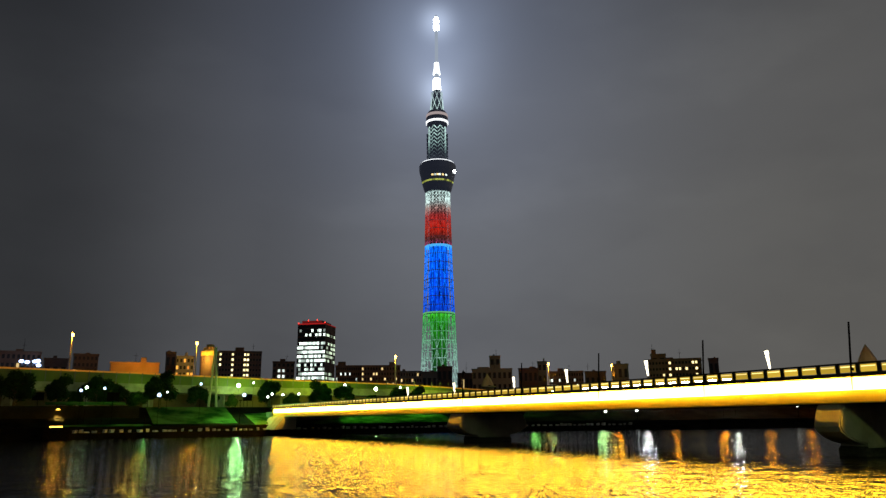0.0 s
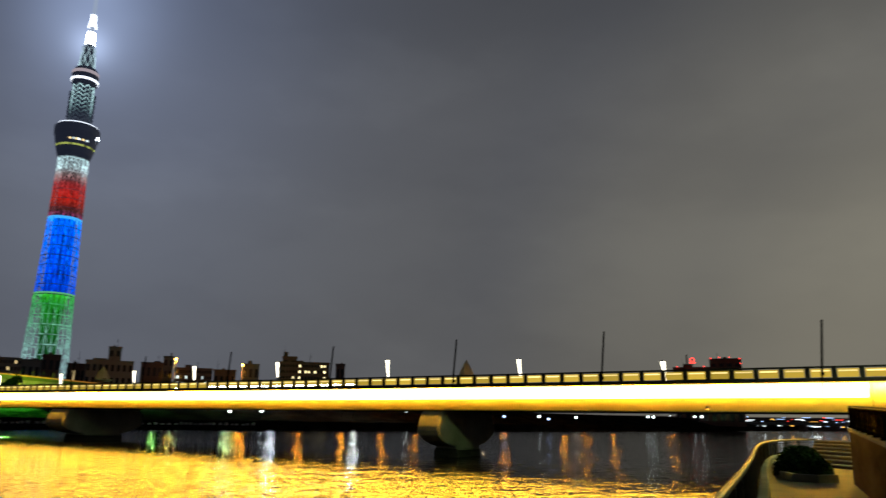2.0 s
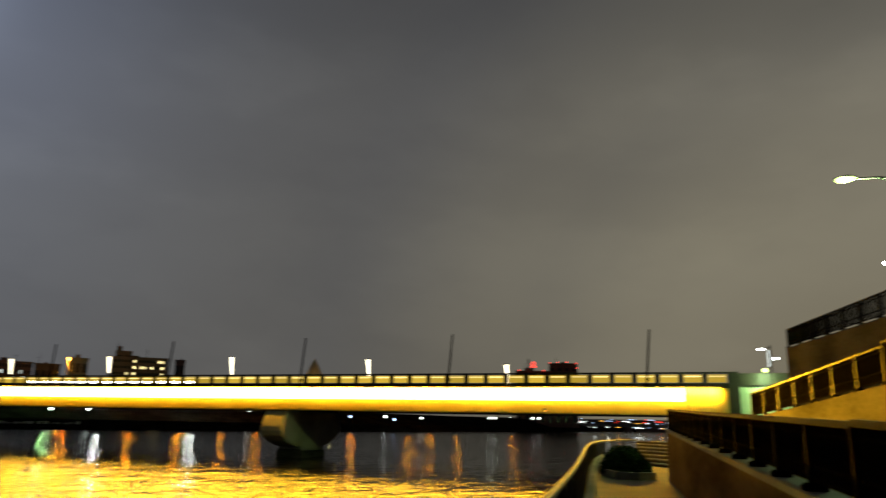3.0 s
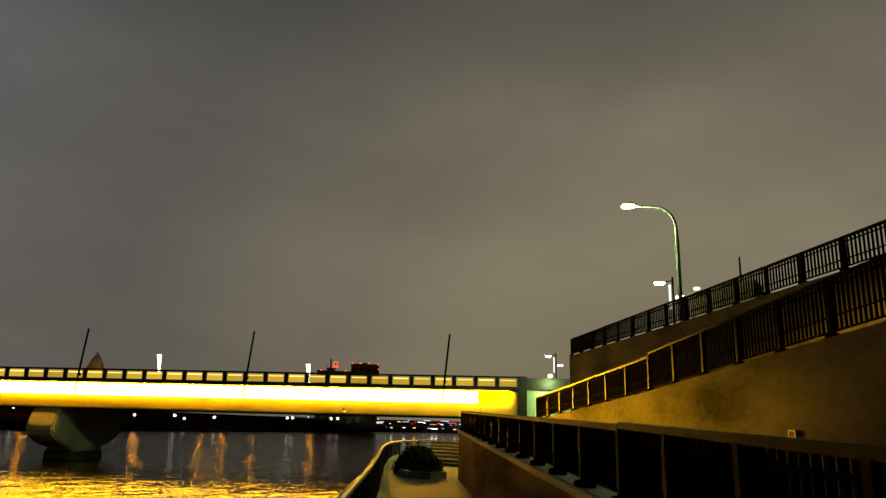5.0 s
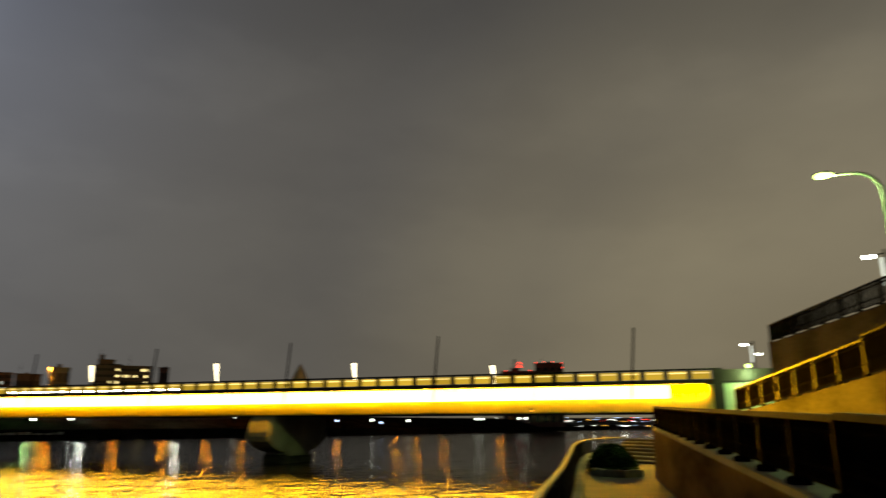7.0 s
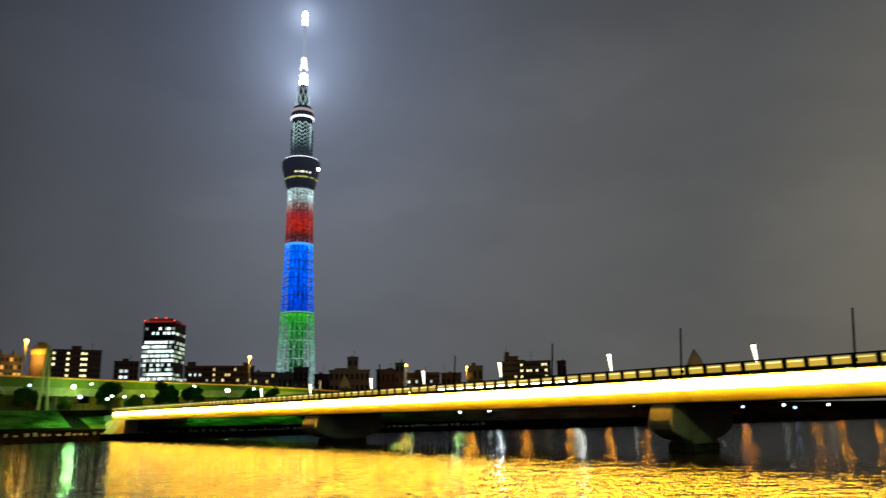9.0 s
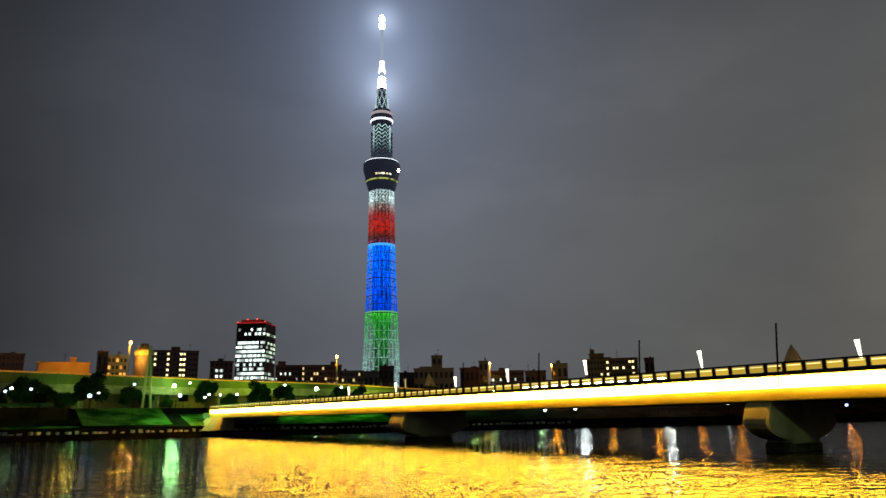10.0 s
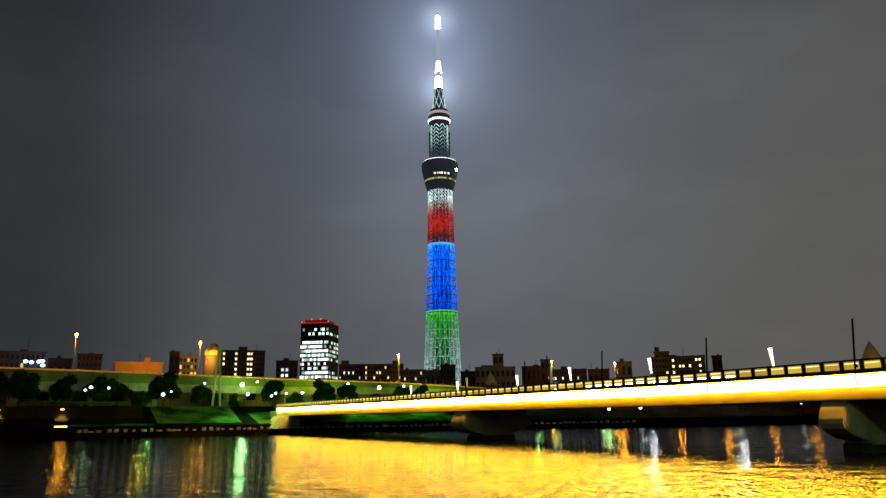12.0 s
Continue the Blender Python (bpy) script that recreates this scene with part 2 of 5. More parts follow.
def height(el, d):
    return EYE.z + d * math.tan(radians(el))


def point_lamp(name, place, watts, col, size=0.3):
    L = bpy.data.lights.new(name, "POINT")
    L.energy, L.color, L.shadow_soft_size = watts, col, size
    ob = new(name, L)
    ob.location = place
    return ob

# ---------------------------------------------------------------- river and banks
def polygon(pts, z, bm=None):
    bm = bm or bmesh.new()
    bm.faces.new([bm.verts.new((x, y, z)) for x, y in pts])
    bmesh.ops.triangulate(bm, faces=bm.faces[:])
    return bm


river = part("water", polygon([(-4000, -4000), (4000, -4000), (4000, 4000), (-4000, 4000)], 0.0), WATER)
tagged(river, "dark rippled river water with golden reflections", "river", kind="structure")

BANK = heading(54)            # the near bank runs this way
SIDE = Vector((BANK.y, -BANK.x, 0))   # to its landward side


def near(k, o, z=0.0):
    """A place k metres along the near bank and o metres landward of the eye."""
    return BANK * k + SIDE * o + Vector((0, 0, z))


# far bank: shoreline from downstream to upstream
SHORE = [(-307, 63), (-150, 151), (-45, 209), (20, 232), (90, 236), (170, 252), (330, 300), (700, 470), (1500, 800)]


def shore_point(x):
    for (a, b), (c, d) in zip(SHORE, SHORE[1:]):
        if a <= x <= c:
            return b + (d - b) * (x - a) / (c - a)
    return SHORE[-1][1]


far_bank = sweep([(x, y, 0) for x, y in SHORE][::-1], [(0, -1), (0, 1.4), (2, 1.5), (2.1, 2.8), (9, 3.2), (26, 8.2), (34, 8.4), (2500, 8.6), (2500, -1)])
tagged(part("ground", far_bank, SOIL), "dark far river bank with terrace and slope", "ground", kind="structure")


def lawn(x0, x1, n, in0, in1, z0, z1, label):
    bm = bmesh.new()
    rows = []
    for i in range(n + 1):
        x = x0 + (x1 - x0) * i / n
        y = shore_point(x)
        s = Vector((-0.485, 0.875, 0))
        row = []
        for j in range(7):
            f = j / 6
            p = Vector((x, y, 0)) + s * (in0 + (in1 - in0) * f)
            row.append(bm.verts.new((p.x, p.y, z0 + (z1 - z0) * f + 0.12 * noise.noise(p * 0.4))))
        rows.append(row)
    for a, b in zip(rows, rows[1:]):
        for j in range(6):
            bm.faces.new((a[j], b[j], b[j + 1], a[j + 1]))
    tagged(part("lawn", bm, GRASS), label, "lawn", kind="structure")


lawn(-73, -53, 14, 9, 26, 3.4, 8.3, "bright green floodlit lawn slope on the far bank")
lawn(-96, -79, 24, 11, 17, 8.55, 9.5, "lit green lawn strip on top of the levee wall")
lawn(-92, -74, 20, 3, 7.0, 2.95, 3.4, "dim green lawn strip at the foot of the levee wall")
lawn(-50, 8, 30, 3, 17, 3.0, 6.2, "dark green lawn slope below the bridge")

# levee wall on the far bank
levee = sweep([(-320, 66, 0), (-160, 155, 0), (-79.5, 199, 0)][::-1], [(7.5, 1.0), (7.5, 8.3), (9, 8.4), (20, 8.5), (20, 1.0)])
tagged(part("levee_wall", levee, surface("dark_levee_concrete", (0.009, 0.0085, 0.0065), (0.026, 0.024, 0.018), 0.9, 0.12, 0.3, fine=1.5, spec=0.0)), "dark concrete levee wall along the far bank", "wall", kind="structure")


def stones():
    """A row of pale revetment blocks along the far terrace's edge."""
    rnd = random.Random(5)
    t = thing("stone_row", "row of pale revetment stones along the water", "stones", kind="stuff")
    bm = bmesh.new()
    x = -90.0
    while x < 62:
        y = shore_point(x)
        w, h, d = rnd.uniform(0.5, 1.3), rnd.uniform(0.35, 0.8), rnd.uniform(0.5, 0.9)
        c = len(bm.verts)
        r = bmesh.ops.create_cube(bm, size=1.0)
        jit = [Vector((rnd.uniform(-.14, .14), rnd.uniform(-.14, .14), rnd.uniform(-.14, .14))) for _ in r["verts"]]
        for v, j in zip(r["verts"], jit):
            v.co = (v.co + j)
        bmesh.ops.transform(bm, verts=r["verts"], matrix=Matrix.Translation((x - 0.4, y + 1.0, 1.45 + h / 2)) @ Matrix.Rotation(rnd.uniform(0, 3), 4, "Z") @ Matrix.Diagonal((w, d, h, 1)))
        x += rnd.uniform(0.9, 2.2)
    part("stones", bm, STONE, t)["kind"] = "stuff"


stones()


# near bank: terrace, quay edge and levee
def near_bank():
    edge = [near(-60, -1.05), near(14, -1.05), near(24, -1.2), near(34, -1.45), near(42, -1.5), near(48, -1.3), near(53, -0.7), near(58, 0.6), near(62, 2.4), near(68, 5), near(90, 10), near(150, 24), near(420, 130)]
    quay = sweep(edge, [(0, -2), (0, 1.5), (60, 1.5), (60, -2)])
    tagged(part("pavement", quay, PAVING), "brown paved riverside terrace beside the water", "pavement", kind="structure")
    kerb = sweep([p + SIDE * 0.34 for p in edge[:9]], [(0, 1.5), (0, 1.8), (0.03, 1.83), (0.23, 1.83), (0.26, 1.8), (0.26, 1.5)])
    tagged(part("kerb", kerb, PALE_CONCRETE), "pale concrete kerb inside the river railing", "kerb", kind="structure")


near_bank()

# ---------------------------------------------------------------- bridge
BM = pose(54.23, 30.06, 0, 0, 0, -61)   # local x to the near bank, y across, z up
bridge = thing("bridge", "long girder bridge with glowing white and amber fascia", "bridge", m=BM)
NEAR_END, FAR_END = 1.5, -212.0
W = 21.0


def camber(x):
    return 0.45 * max(0.0, (-x - 60) / 150)


def along(a, b, n, sec):
    """A section of (y, z) pairs along the bridge's own axis."""
    bm = bmesh.new()
    rings = []
    for i in range(n + 1):
        x = a + (b - a) * i / n
        rings.append([bm.verts.new((x, y, z + camber(x))) for y, z in sec])
    k = len(sec)
    for u, v in zip(rings, rings[1:]):
        for j in range(k):
            bm.faces.new((u[j], u[(j + 1) % k], v[(j + 1) % k], v[j]))
    bm.faces.new(rings[0][::-1])
    bm.faces.new(rings[-1])
    bmesh.ops.recalc_face_normals(bm, faces=bm.faces[:])
    return bm


part("deck", along(FAR_END, NEAR_END, 40, [(-0.1, 6.84), (-0.1, 7.0), (W + 0.1, 7.0), (W + 0.1, 6.84)]), ASPHALT, bridge)
part("fascia", along(FAR_END + 1.5, NEAR_END - 3.2, 60, [(0.0, 4.66), (-0.02, 6.80), (0.16, 6.80), (0.18, 4.66)]), BRIDGE_PAINT, bridge, "cream fascia plate washed by warm light")
# upper fascia made to glow itself, standing in for the wash on it
part("fascia_glow_band", along(FAR_END + 2.5, NEAR_END - 3.4, 60, [(-0.075, 5.66), (-0.075, 6.74), (-0.021, 6.74), (-0.021, 5.66)]), FASCIA_GLOW, bridge, "upper fascia band glowing in place of washed light")
part("end_fascia", along(NEAR_END - 3.15, NEAR_END, 2, [(0.0, 4.66), (0.0, 6.80), (0.18, 6.80), (0.18, 4.66)]), BRIDGE_PAINT, bridge, "cream end plate of the fascia")
part("light_trough", along(FAR_END + 1.5, NEAR_END - 0.6, 60, [(-0.58, 6.79), (-0.58, 6.87), (-0.15, 6.87), (-0.15, 6.83), (-0.54, 6.83), (-0.54, 6.79)]), DARK_PAINT, bridge, "dark trough of the fascia light line")


def light_line(x0, x1, watts_per_metre=270.0):
    """A run of wall-washer lamps in the trough, thrown inwards and down on the fascia."""
    L = bpy.data.lights.new("light_line", "AREA")
    L.shape, L.size, L.size_y, L.spread = "RECTANGLE", abs(x1 - x0), 0.06, radians(93)
    L.energy, L.color = watts_per_metre * abs(x1 - x0), (1.0, 0.55, 0.02)
    a, b = (BM @ Vector((x, -0.50, 6.76 + camber(x))) for x in (x0, x1))
    along_x = (b - a).normalized()
    inward = (BM.to_3x3() @ Vector((0, math.cos(radians(32)), -math.sin(radians(32))))).normalized()
    up = along_x.cross(inward)
    turn = Matrix((along_x, -up, -inward)).transposed()
    new("light_line", L).matrix_basis = Matrix.Translation((a + b) / 2) @ turn.to_4x4()


for x0, x1 in ((-60.0, NEAR_END - 0.8), (-135.0, -60.0), (FAR_END + 2.0, -135.0)):
    light_line(x0, x1)
part("web", along(FAR_END, NEAR_END, 40, [(0.2, 4.66), (0.2, 6.83), (0.5, 6.83), (0.5, 4.66)]), DARK_PAINT, bridge)
part("lower_flange", along(FAR_END, NEAR_END, 40, [(-0.18, 4.56), (-0.18, 4.655), (0.7, 4.655), (0.7, 4.56)]), BRIDGE_PAINT, bridge)
for y in (4.5, 10.0, 15.5, W - 0.4):
    part("girder", along(FAR_END, NEAR_END, 20, [(y, 4.7), (y, 6.83), (y + 0.3, 6.83), (y + 0.3, 4.7)]), DARK_PAINT, bridge)
part("soffit_slab", along(FAR_END, NEAR_END, 20, [(0.2, 6.6), (0.2, 6.83), (W - 0.5, 6.83), (W - 0.5, 6.6)]), CONCRETE, bridge)
for y0 in (0.0, W):
    part("parapet_base", along(FAR_END, NEAR_END, 40, [(y0 - 0.14, 6.72), (y0 - 0.14, 7.12), (y0 + 0.14, 7.12), (y0 + 0.14, 6.72)]), DARK_PAINT, bridge)
    part("top_rail", along(FAR_END, NEAR_END, 40, [(y0 - 0.1, 7.86), (y0 - 0.1, 8.0), (y0 + 0.1, 8.0), (y0 + 0.1, 7.86)]), DARK_PAINT, bridge)
STEP = 1.83
panel_me = mesh_of(box(-0.70, 0.70, -0.02, 0.02, 7.17, 7.80, bevel=0.01), "panel", PANEL_GLOW)
post_me = mesh_of(box(-0.17, 0.17, -0.11, 0.11, 7.0, 7.96, bevel=0.02), "post", DARK_PAINT)
bar_me = mesh_of(box(-0.62, 0.62, -0.045, -0.021, 7.60, 7.70, bevel=0.008), "light_bar", lit("parapet_light_bar", (1.0, 0.78, 0.26), 1.5, 0.35))
glow_me = mesh_of(box(-0.5, 0.5, -0.03, 0.03, 7.19, 7.33, bevel=0.02), "floor_light", LAMP_WHITE)
n_panel = int((NEAR_END - FAR_END) / STEP)
for i in range(n_panel):
    x = NEAR_END - 0.9 - i * STEP
    part("panel", panel_me, None, bridge, m=Matrix.Translation((x, 0.0, camber(x))))
    part("light_bar", bar_me, None, bridge, m=Matrix.Translation((x, 0.0, camber(x))))
    part("post", post_me, None, bridge, m=Matrix.Translation((x - STEP / 2, 0.0, camber(x))))
    if -73 < x < -49:
        part("floor_light", glow_me, None, bridge, m=Matrix.Translation((x, -0.03, camber(x))))
    if i % 3 == 0:
        part("post", post_me, None, bridge, m=Matrix.Translation((x - STEP / 2, W, camber(x))))


def extrude(profile, x0, x1):
    """A (y, z) outline carried along x."""
    bm = bmesh.new()
    a, b = ([bm.verts.new((x, y, z)) for y, z in profile] for x in (x0, x1))
    n = len(profile)
    for j in range(n):
        bm.faces.new((a[j], a[(j + 1) % n], b[(j + 1) % n], b[j]))
    bm.faces.new(a[::-1]), bm.faces.new(b)
    bmesh.ops.recalc_face_normals(bm, faces=bm.faces[:])
    bmesh.ops.bevel(bm, geom=[e for e in bm.edges if abs(e.verts[0].co.x - e.verts[1].co.x) < 1e-4], offset=0.12, segments=2, affect="EDGES")
    return bm


def pier(x0, x1, ye):
    """Hammerhead pier: a broad head with curved undersides on a narrower shaft and footing."""
    half = [(0.05, 4.5), (-0.40, 3.75), (-0.72, 3.0), (-0.8, 2.6), (-0.55, 2.15), (0.3, 1.65), (1.5, 1.25), (2.7, 1.05), (2.7, -1.5)]
    prof = half + [(ye - 1.3 - y, z) for y, z in half[::-1]]
    part("pier", extrude(prof, x0, x1), PIER_STONE, bridge, "pale concrete hammerhead river pier")
    part("bearing_block", box(x0 + 0.3, x1 - 0.3, 1.0, ye - 0.6, 4.4, 4.68, bevel=0.04), CONCRETE, bridge)
    part("footing", box(x0 - 0.15, x1 + 0.15, 2.5, ye - 3.8, -1.5, 0.85, bevel=0.15), CONCRETE, bridge, "dark wet pier footing")


pier(-41.2, -38.7, 11.5)
pier(-107.3, -102.9, 13.0)
# abutments
part("abutment", box(FAR_END - 6, FAR_END + 1.0, 0.2, W, 0, 6.5, bevel=0.05), PALE_CONCRETE, bridge)
part("haunch", along(FAR_END - 0.2, FAR_END + 14, 8, [(-3.2, 1.2), (-0.4, 4.55), (3.0, 4.55), (3.0, 1.2)]), PIER_STONE, bridge)
# green lamplight on the abutment put into its base colour
part("abutment", box(NEAR_END + 0.25, NEAR_END + 26, 0.5, W, 0, 6.9, bevel=0.05), surface("green_lit_concrete", (0.36, 0.46, 0.32), (0.62, 0.70, 0.52), 0.85, 0.6, 0.3, stretch=(1, 1, 0.2)), bridge, "pale streaked abutment wall with green lamplight in its colour")
part("end_pillar", box(NEAR_END - 0.1, NEAR_END + 0.7, -0.25, 0.5, 1.5, 8.0, bevel=0.04), DARK_PAINT, bridge, "dark end pillar of the parapet")
part("approach_parapet", box(NEAR_END + 0.7, NEAR_END + 26, 0.3, 0.6, 6.9, 7.9, bevel=0.04), DARK_PAINT, bridge, "dark green approach parapet")


def pole_at(s):
    """A thin pole that leans towards the near bank."""
    t = thing("pole", "thin dark leaning pole on the bridge parapet", "pole", "poles along the bridge", m=BM @ Matrix.Translation((-s, -0.26, 0)))
    part("shaft", pole_me, None, t)
    part("bracket", bracket_me, None, t)


pole_me = mesh_of(tube([(-0.02, 0, 5.7), (0.13, 0, 7.6), (0.20, 0, 8.4), (0.48, 0, 11.5)], [0.035, 0.085, 0.09, 0.08], 8), "shaft", IRON)
bracket_me = mesh_of(box(0.02, 0.26, 0.02, 0.2, 7.3, 7.55, bevel=0.02), "bracket", IRON)
for s in (4.9, 22.2, 37.5, 53.5, 69.9, 86.5, 103.0):
    pole_at(s)

lamp_tube = mesh_of(tube([(0, 0, 9.0), (-0.12, 0, 10.0), (-0.25, 0, 11.3)], [0.12, 0.17, 0.26], 12), "glass_tube", LAMP_BRIDGE)
lamp_foot = mesh_of(tube([(0.1, 0, 7.0), (0.04, 0, 8.3), (0, 0, 9.0)], [0.10, 0.09, 0.12], 10), "stem", IRON)
lamp_cap = mesh_of(tube([(-0.25, 0, 11.3), (-0.26, 0, 11.42)], [0.28, 0.2], 12), "cap", IRON)
for s, dz in ((21.9, -0.9), (39.8, -0.1), (60.2, 0.45), (81.4, 0.8), (100.7, 0.7), (116.9, 0.3), (140, 0.3), (163, 0.4)):
    t = thing("street_lamp", "tapered glowing tube lamp on the far parapet of the bridge", "street lamp", "tube lamps along the bridge", m=BM @ Matrix.Translation((-s, W - 1.0, dz)))
    part("glass_tube", lamp_tube, None, t, "white glowing tapered tube")
    part("stem", lamp_foot, None, t)
    part("cap", lamp_cap, None, t)

# small lamp on the approach parapet, shining down the abutment
lamp_place = BM @ Vector((NEAR_END + 2.6, -0.9, 8.05))
t = thing("parapet_lamp", "small greenish white lamp on the approach parapet", "lamp", m=Matrix.Translation(lamp_place))
part("head", lathe([(0.10, -0.16), (0.20, -0.06), (0.20, 0.06), (0.08, 0.14)], 12), LAMP_GREEN, t, "glowing lamp head")
part("arm", tube([(0, 0, 0.12), tuple((BM @ Vector((NEAR_END + 2.6, 0.35, 7.9))) - lamp_place)], 0.03, 6), IRON, t)
point_lamp("parapet_lamp_light", lamp_place - Vector((0, 0, 0.45)), 420, (0.62, 1.0, 0.42), 0.2)

# amber fill lamp added near the bridge's near end to light the ramp walls
fill_place = BM @ Vector((-13.0, -1.6, 4.8))
t = thing("floodlight", "added amber fill lamp on a bracket at the bridge fascia", "floodlight", m=Matrix.Translation(fill_place))
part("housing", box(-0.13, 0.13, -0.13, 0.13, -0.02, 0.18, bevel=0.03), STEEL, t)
part("arm", tube([(0, 0, 0.15), tuple((BM @ Vector((-13.0, -0.1, 6.9))) - fill_place)], 0.02, 6), STEEL, t)
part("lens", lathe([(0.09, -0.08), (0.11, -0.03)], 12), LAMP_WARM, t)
L = bpy.data.lights.new("ramp_fill_beam", "SPOT")
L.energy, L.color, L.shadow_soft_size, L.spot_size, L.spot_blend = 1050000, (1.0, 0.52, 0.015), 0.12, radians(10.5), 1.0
ramp_fill = new("ramp_fill_beam", L)
ramp_fill.matrix_basis = look(fill_place - Vector((0, 0, 0.15)), (28.0, 11.8, 3.9))

# ---------------------------------------------------------------- lattice tower
def tower():
    D = 1020.0
    p = spot_at(0.2, D)
    t = thing("broadcast_tower", "tall lattice broadcast tower lit green, blue, red and white", "tower", m=pose(p.x, p.y, 0))
    # half width at a height
    prof = [(0, 31), (40, 27.5), (65, 26.0), (150, 22.4), (250, 19.0), (330, 17.4), (345, 17.0)]

    def rad(z):
        for (a, r), (b, q) in zip(prof, prof[1:]):
            if a <= z <= b:
                return r + (q - r) * (z - a) / (b - a)
        return prof[-1][1]

    # dark cladding with a faint bluish light put in as emission
    shell = surface("faint_glow_deck_cladding", (0.05, 0.055, 0.07), (0.09, 0.095, 0.115), 0.35, 0.05, 0.0, metal=0.3, glow=(0.010, 0.012, 0.020), power=1.0)

    # emission banded by height, standing in for floodlight on the tower
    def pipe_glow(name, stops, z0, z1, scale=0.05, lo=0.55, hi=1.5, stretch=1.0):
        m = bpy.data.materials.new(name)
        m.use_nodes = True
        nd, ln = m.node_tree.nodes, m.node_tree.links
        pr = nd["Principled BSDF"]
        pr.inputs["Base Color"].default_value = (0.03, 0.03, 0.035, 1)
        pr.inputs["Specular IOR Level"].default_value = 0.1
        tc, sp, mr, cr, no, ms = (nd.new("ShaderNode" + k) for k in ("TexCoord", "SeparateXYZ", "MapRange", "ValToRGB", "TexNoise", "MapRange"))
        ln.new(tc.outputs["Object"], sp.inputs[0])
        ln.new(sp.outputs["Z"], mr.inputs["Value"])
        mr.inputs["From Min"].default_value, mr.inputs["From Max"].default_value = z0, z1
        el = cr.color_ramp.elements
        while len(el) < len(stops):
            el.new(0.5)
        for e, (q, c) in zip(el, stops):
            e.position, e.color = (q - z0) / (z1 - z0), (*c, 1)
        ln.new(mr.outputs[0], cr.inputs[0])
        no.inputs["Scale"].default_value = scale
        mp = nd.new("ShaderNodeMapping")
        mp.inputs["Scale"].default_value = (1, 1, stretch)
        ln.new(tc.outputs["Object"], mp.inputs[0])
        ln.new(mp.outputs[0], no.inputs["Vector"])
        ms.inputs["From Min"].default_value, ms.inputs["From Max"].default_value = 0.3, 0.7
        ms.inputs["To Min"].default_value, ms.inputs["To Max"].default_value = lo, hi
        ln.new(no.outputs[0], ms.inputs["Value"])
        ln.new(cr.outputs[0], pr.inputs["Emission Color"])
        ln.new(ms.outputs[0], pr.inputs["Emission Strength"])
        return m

    # coloured floodlight put into pipes and core as their own glow
    outer = pipe_glow("pipes_floodlight_glow", [(0, (0.24, 0.36, 0.36)), (60, (0.22, 0.35, 0.33)), (100, (0.13, 0.29, 0.21)), (138, (0.04, 0.27, 0.07)), (151, (0.03, 0.5, 0.03)), (152.5, (0.0, 0.06, 0.6)), (170, (0.0, 0.10, 0.8)), (246, (0.0, 0.22, 1.2)), (250, (0.02, 0.25, 1.0)), (251.5, (0.30, 0.04, 0.12)), (258, (0.06, 0.02, 0.02)), (272, (0.30, 0.02, 0.01)), (295, (0.30, 0.03, 0.03)), (308, (0.30, 0.22, 0.2)), (316, (0.50, 0.66, 0.64)), (345, (0.58, 0.84, 0.80))], 0, 345, 0.3, 0.3, 1.9)
    core = pipe_glow("core_floodlight_glow", [(0, (0.006, 0.02, 0.012)), (60, (0.006, 0.045, 0.012)), (100, (0.008, 0.13, 0.008)), (140, (0.012, 0.26, 0.004)), (151, (0.05, 0.55, 0.02)), (152.5, (0.0, 0.03, 0.5)), (180, (0.0, 0.06, 0.9)), (246, (0.0, 0.12, 1.2)), (250.5, (0.02, 0.30, 1.2)), (252, (0.03, 0.01, 0.02)), (262, (0.06, 0.012, 0.006)), (275, (0.55, 0.012, 0.006)), (290, (0.42, 0.012, 0.01)), (302, (0.05, 0.02, 0.02)), (345, (0.015, 0.025, 0.025))], 0, 345, 0.42, 0.03, 1.35, 0.14)
    part("shaft", lathe([(rad(0) * 0.34, 0), (rad(80) * 0.42, 80), (rad(150) * 0.6, 150), (rad(250) * 0.7, 250), (12.0, 345)], 24), core, t, "concrete core shaft with coloured floodlight bands as its own glow")
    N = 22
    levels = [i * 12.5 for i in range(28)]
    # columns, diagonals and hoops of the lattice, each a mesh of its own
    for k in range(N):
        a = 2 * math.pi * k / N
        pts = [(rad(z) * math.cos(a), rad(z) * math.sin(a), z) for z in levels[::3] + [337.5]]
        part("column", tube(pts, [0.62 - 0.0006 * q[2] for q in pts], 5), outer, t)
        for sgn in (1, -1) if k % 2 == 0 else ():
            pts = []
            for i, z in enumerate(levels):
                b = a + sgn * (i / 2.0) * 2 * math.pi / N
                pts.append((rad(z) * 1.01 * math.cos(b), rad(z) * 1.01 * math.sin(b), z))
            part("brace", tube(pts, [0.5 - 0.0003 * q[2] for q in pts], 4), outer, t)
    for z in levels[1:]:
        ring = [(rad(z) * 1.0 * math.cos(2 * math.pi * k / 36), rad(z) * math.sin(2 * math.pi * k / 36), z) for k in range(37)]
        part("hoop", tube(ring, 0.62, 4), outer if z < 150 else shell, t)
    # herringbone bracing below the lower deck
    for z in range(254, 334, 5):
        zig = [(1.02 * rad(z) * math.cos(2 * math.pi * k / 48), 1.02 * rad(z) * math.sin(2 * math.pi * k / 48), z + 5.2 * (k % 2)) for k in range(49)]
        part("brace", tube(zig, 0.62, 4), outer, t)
    part("light_ring", lathe([(rad(250) + 0.3, 249), (rad(250) + 0.8, 249), (rad(250) + 0.8, 251), (rad(250) + 0.3, 251)], 36), lit("blue_light_ring", (0.08, 0.5, 1.0), 0.9), t)
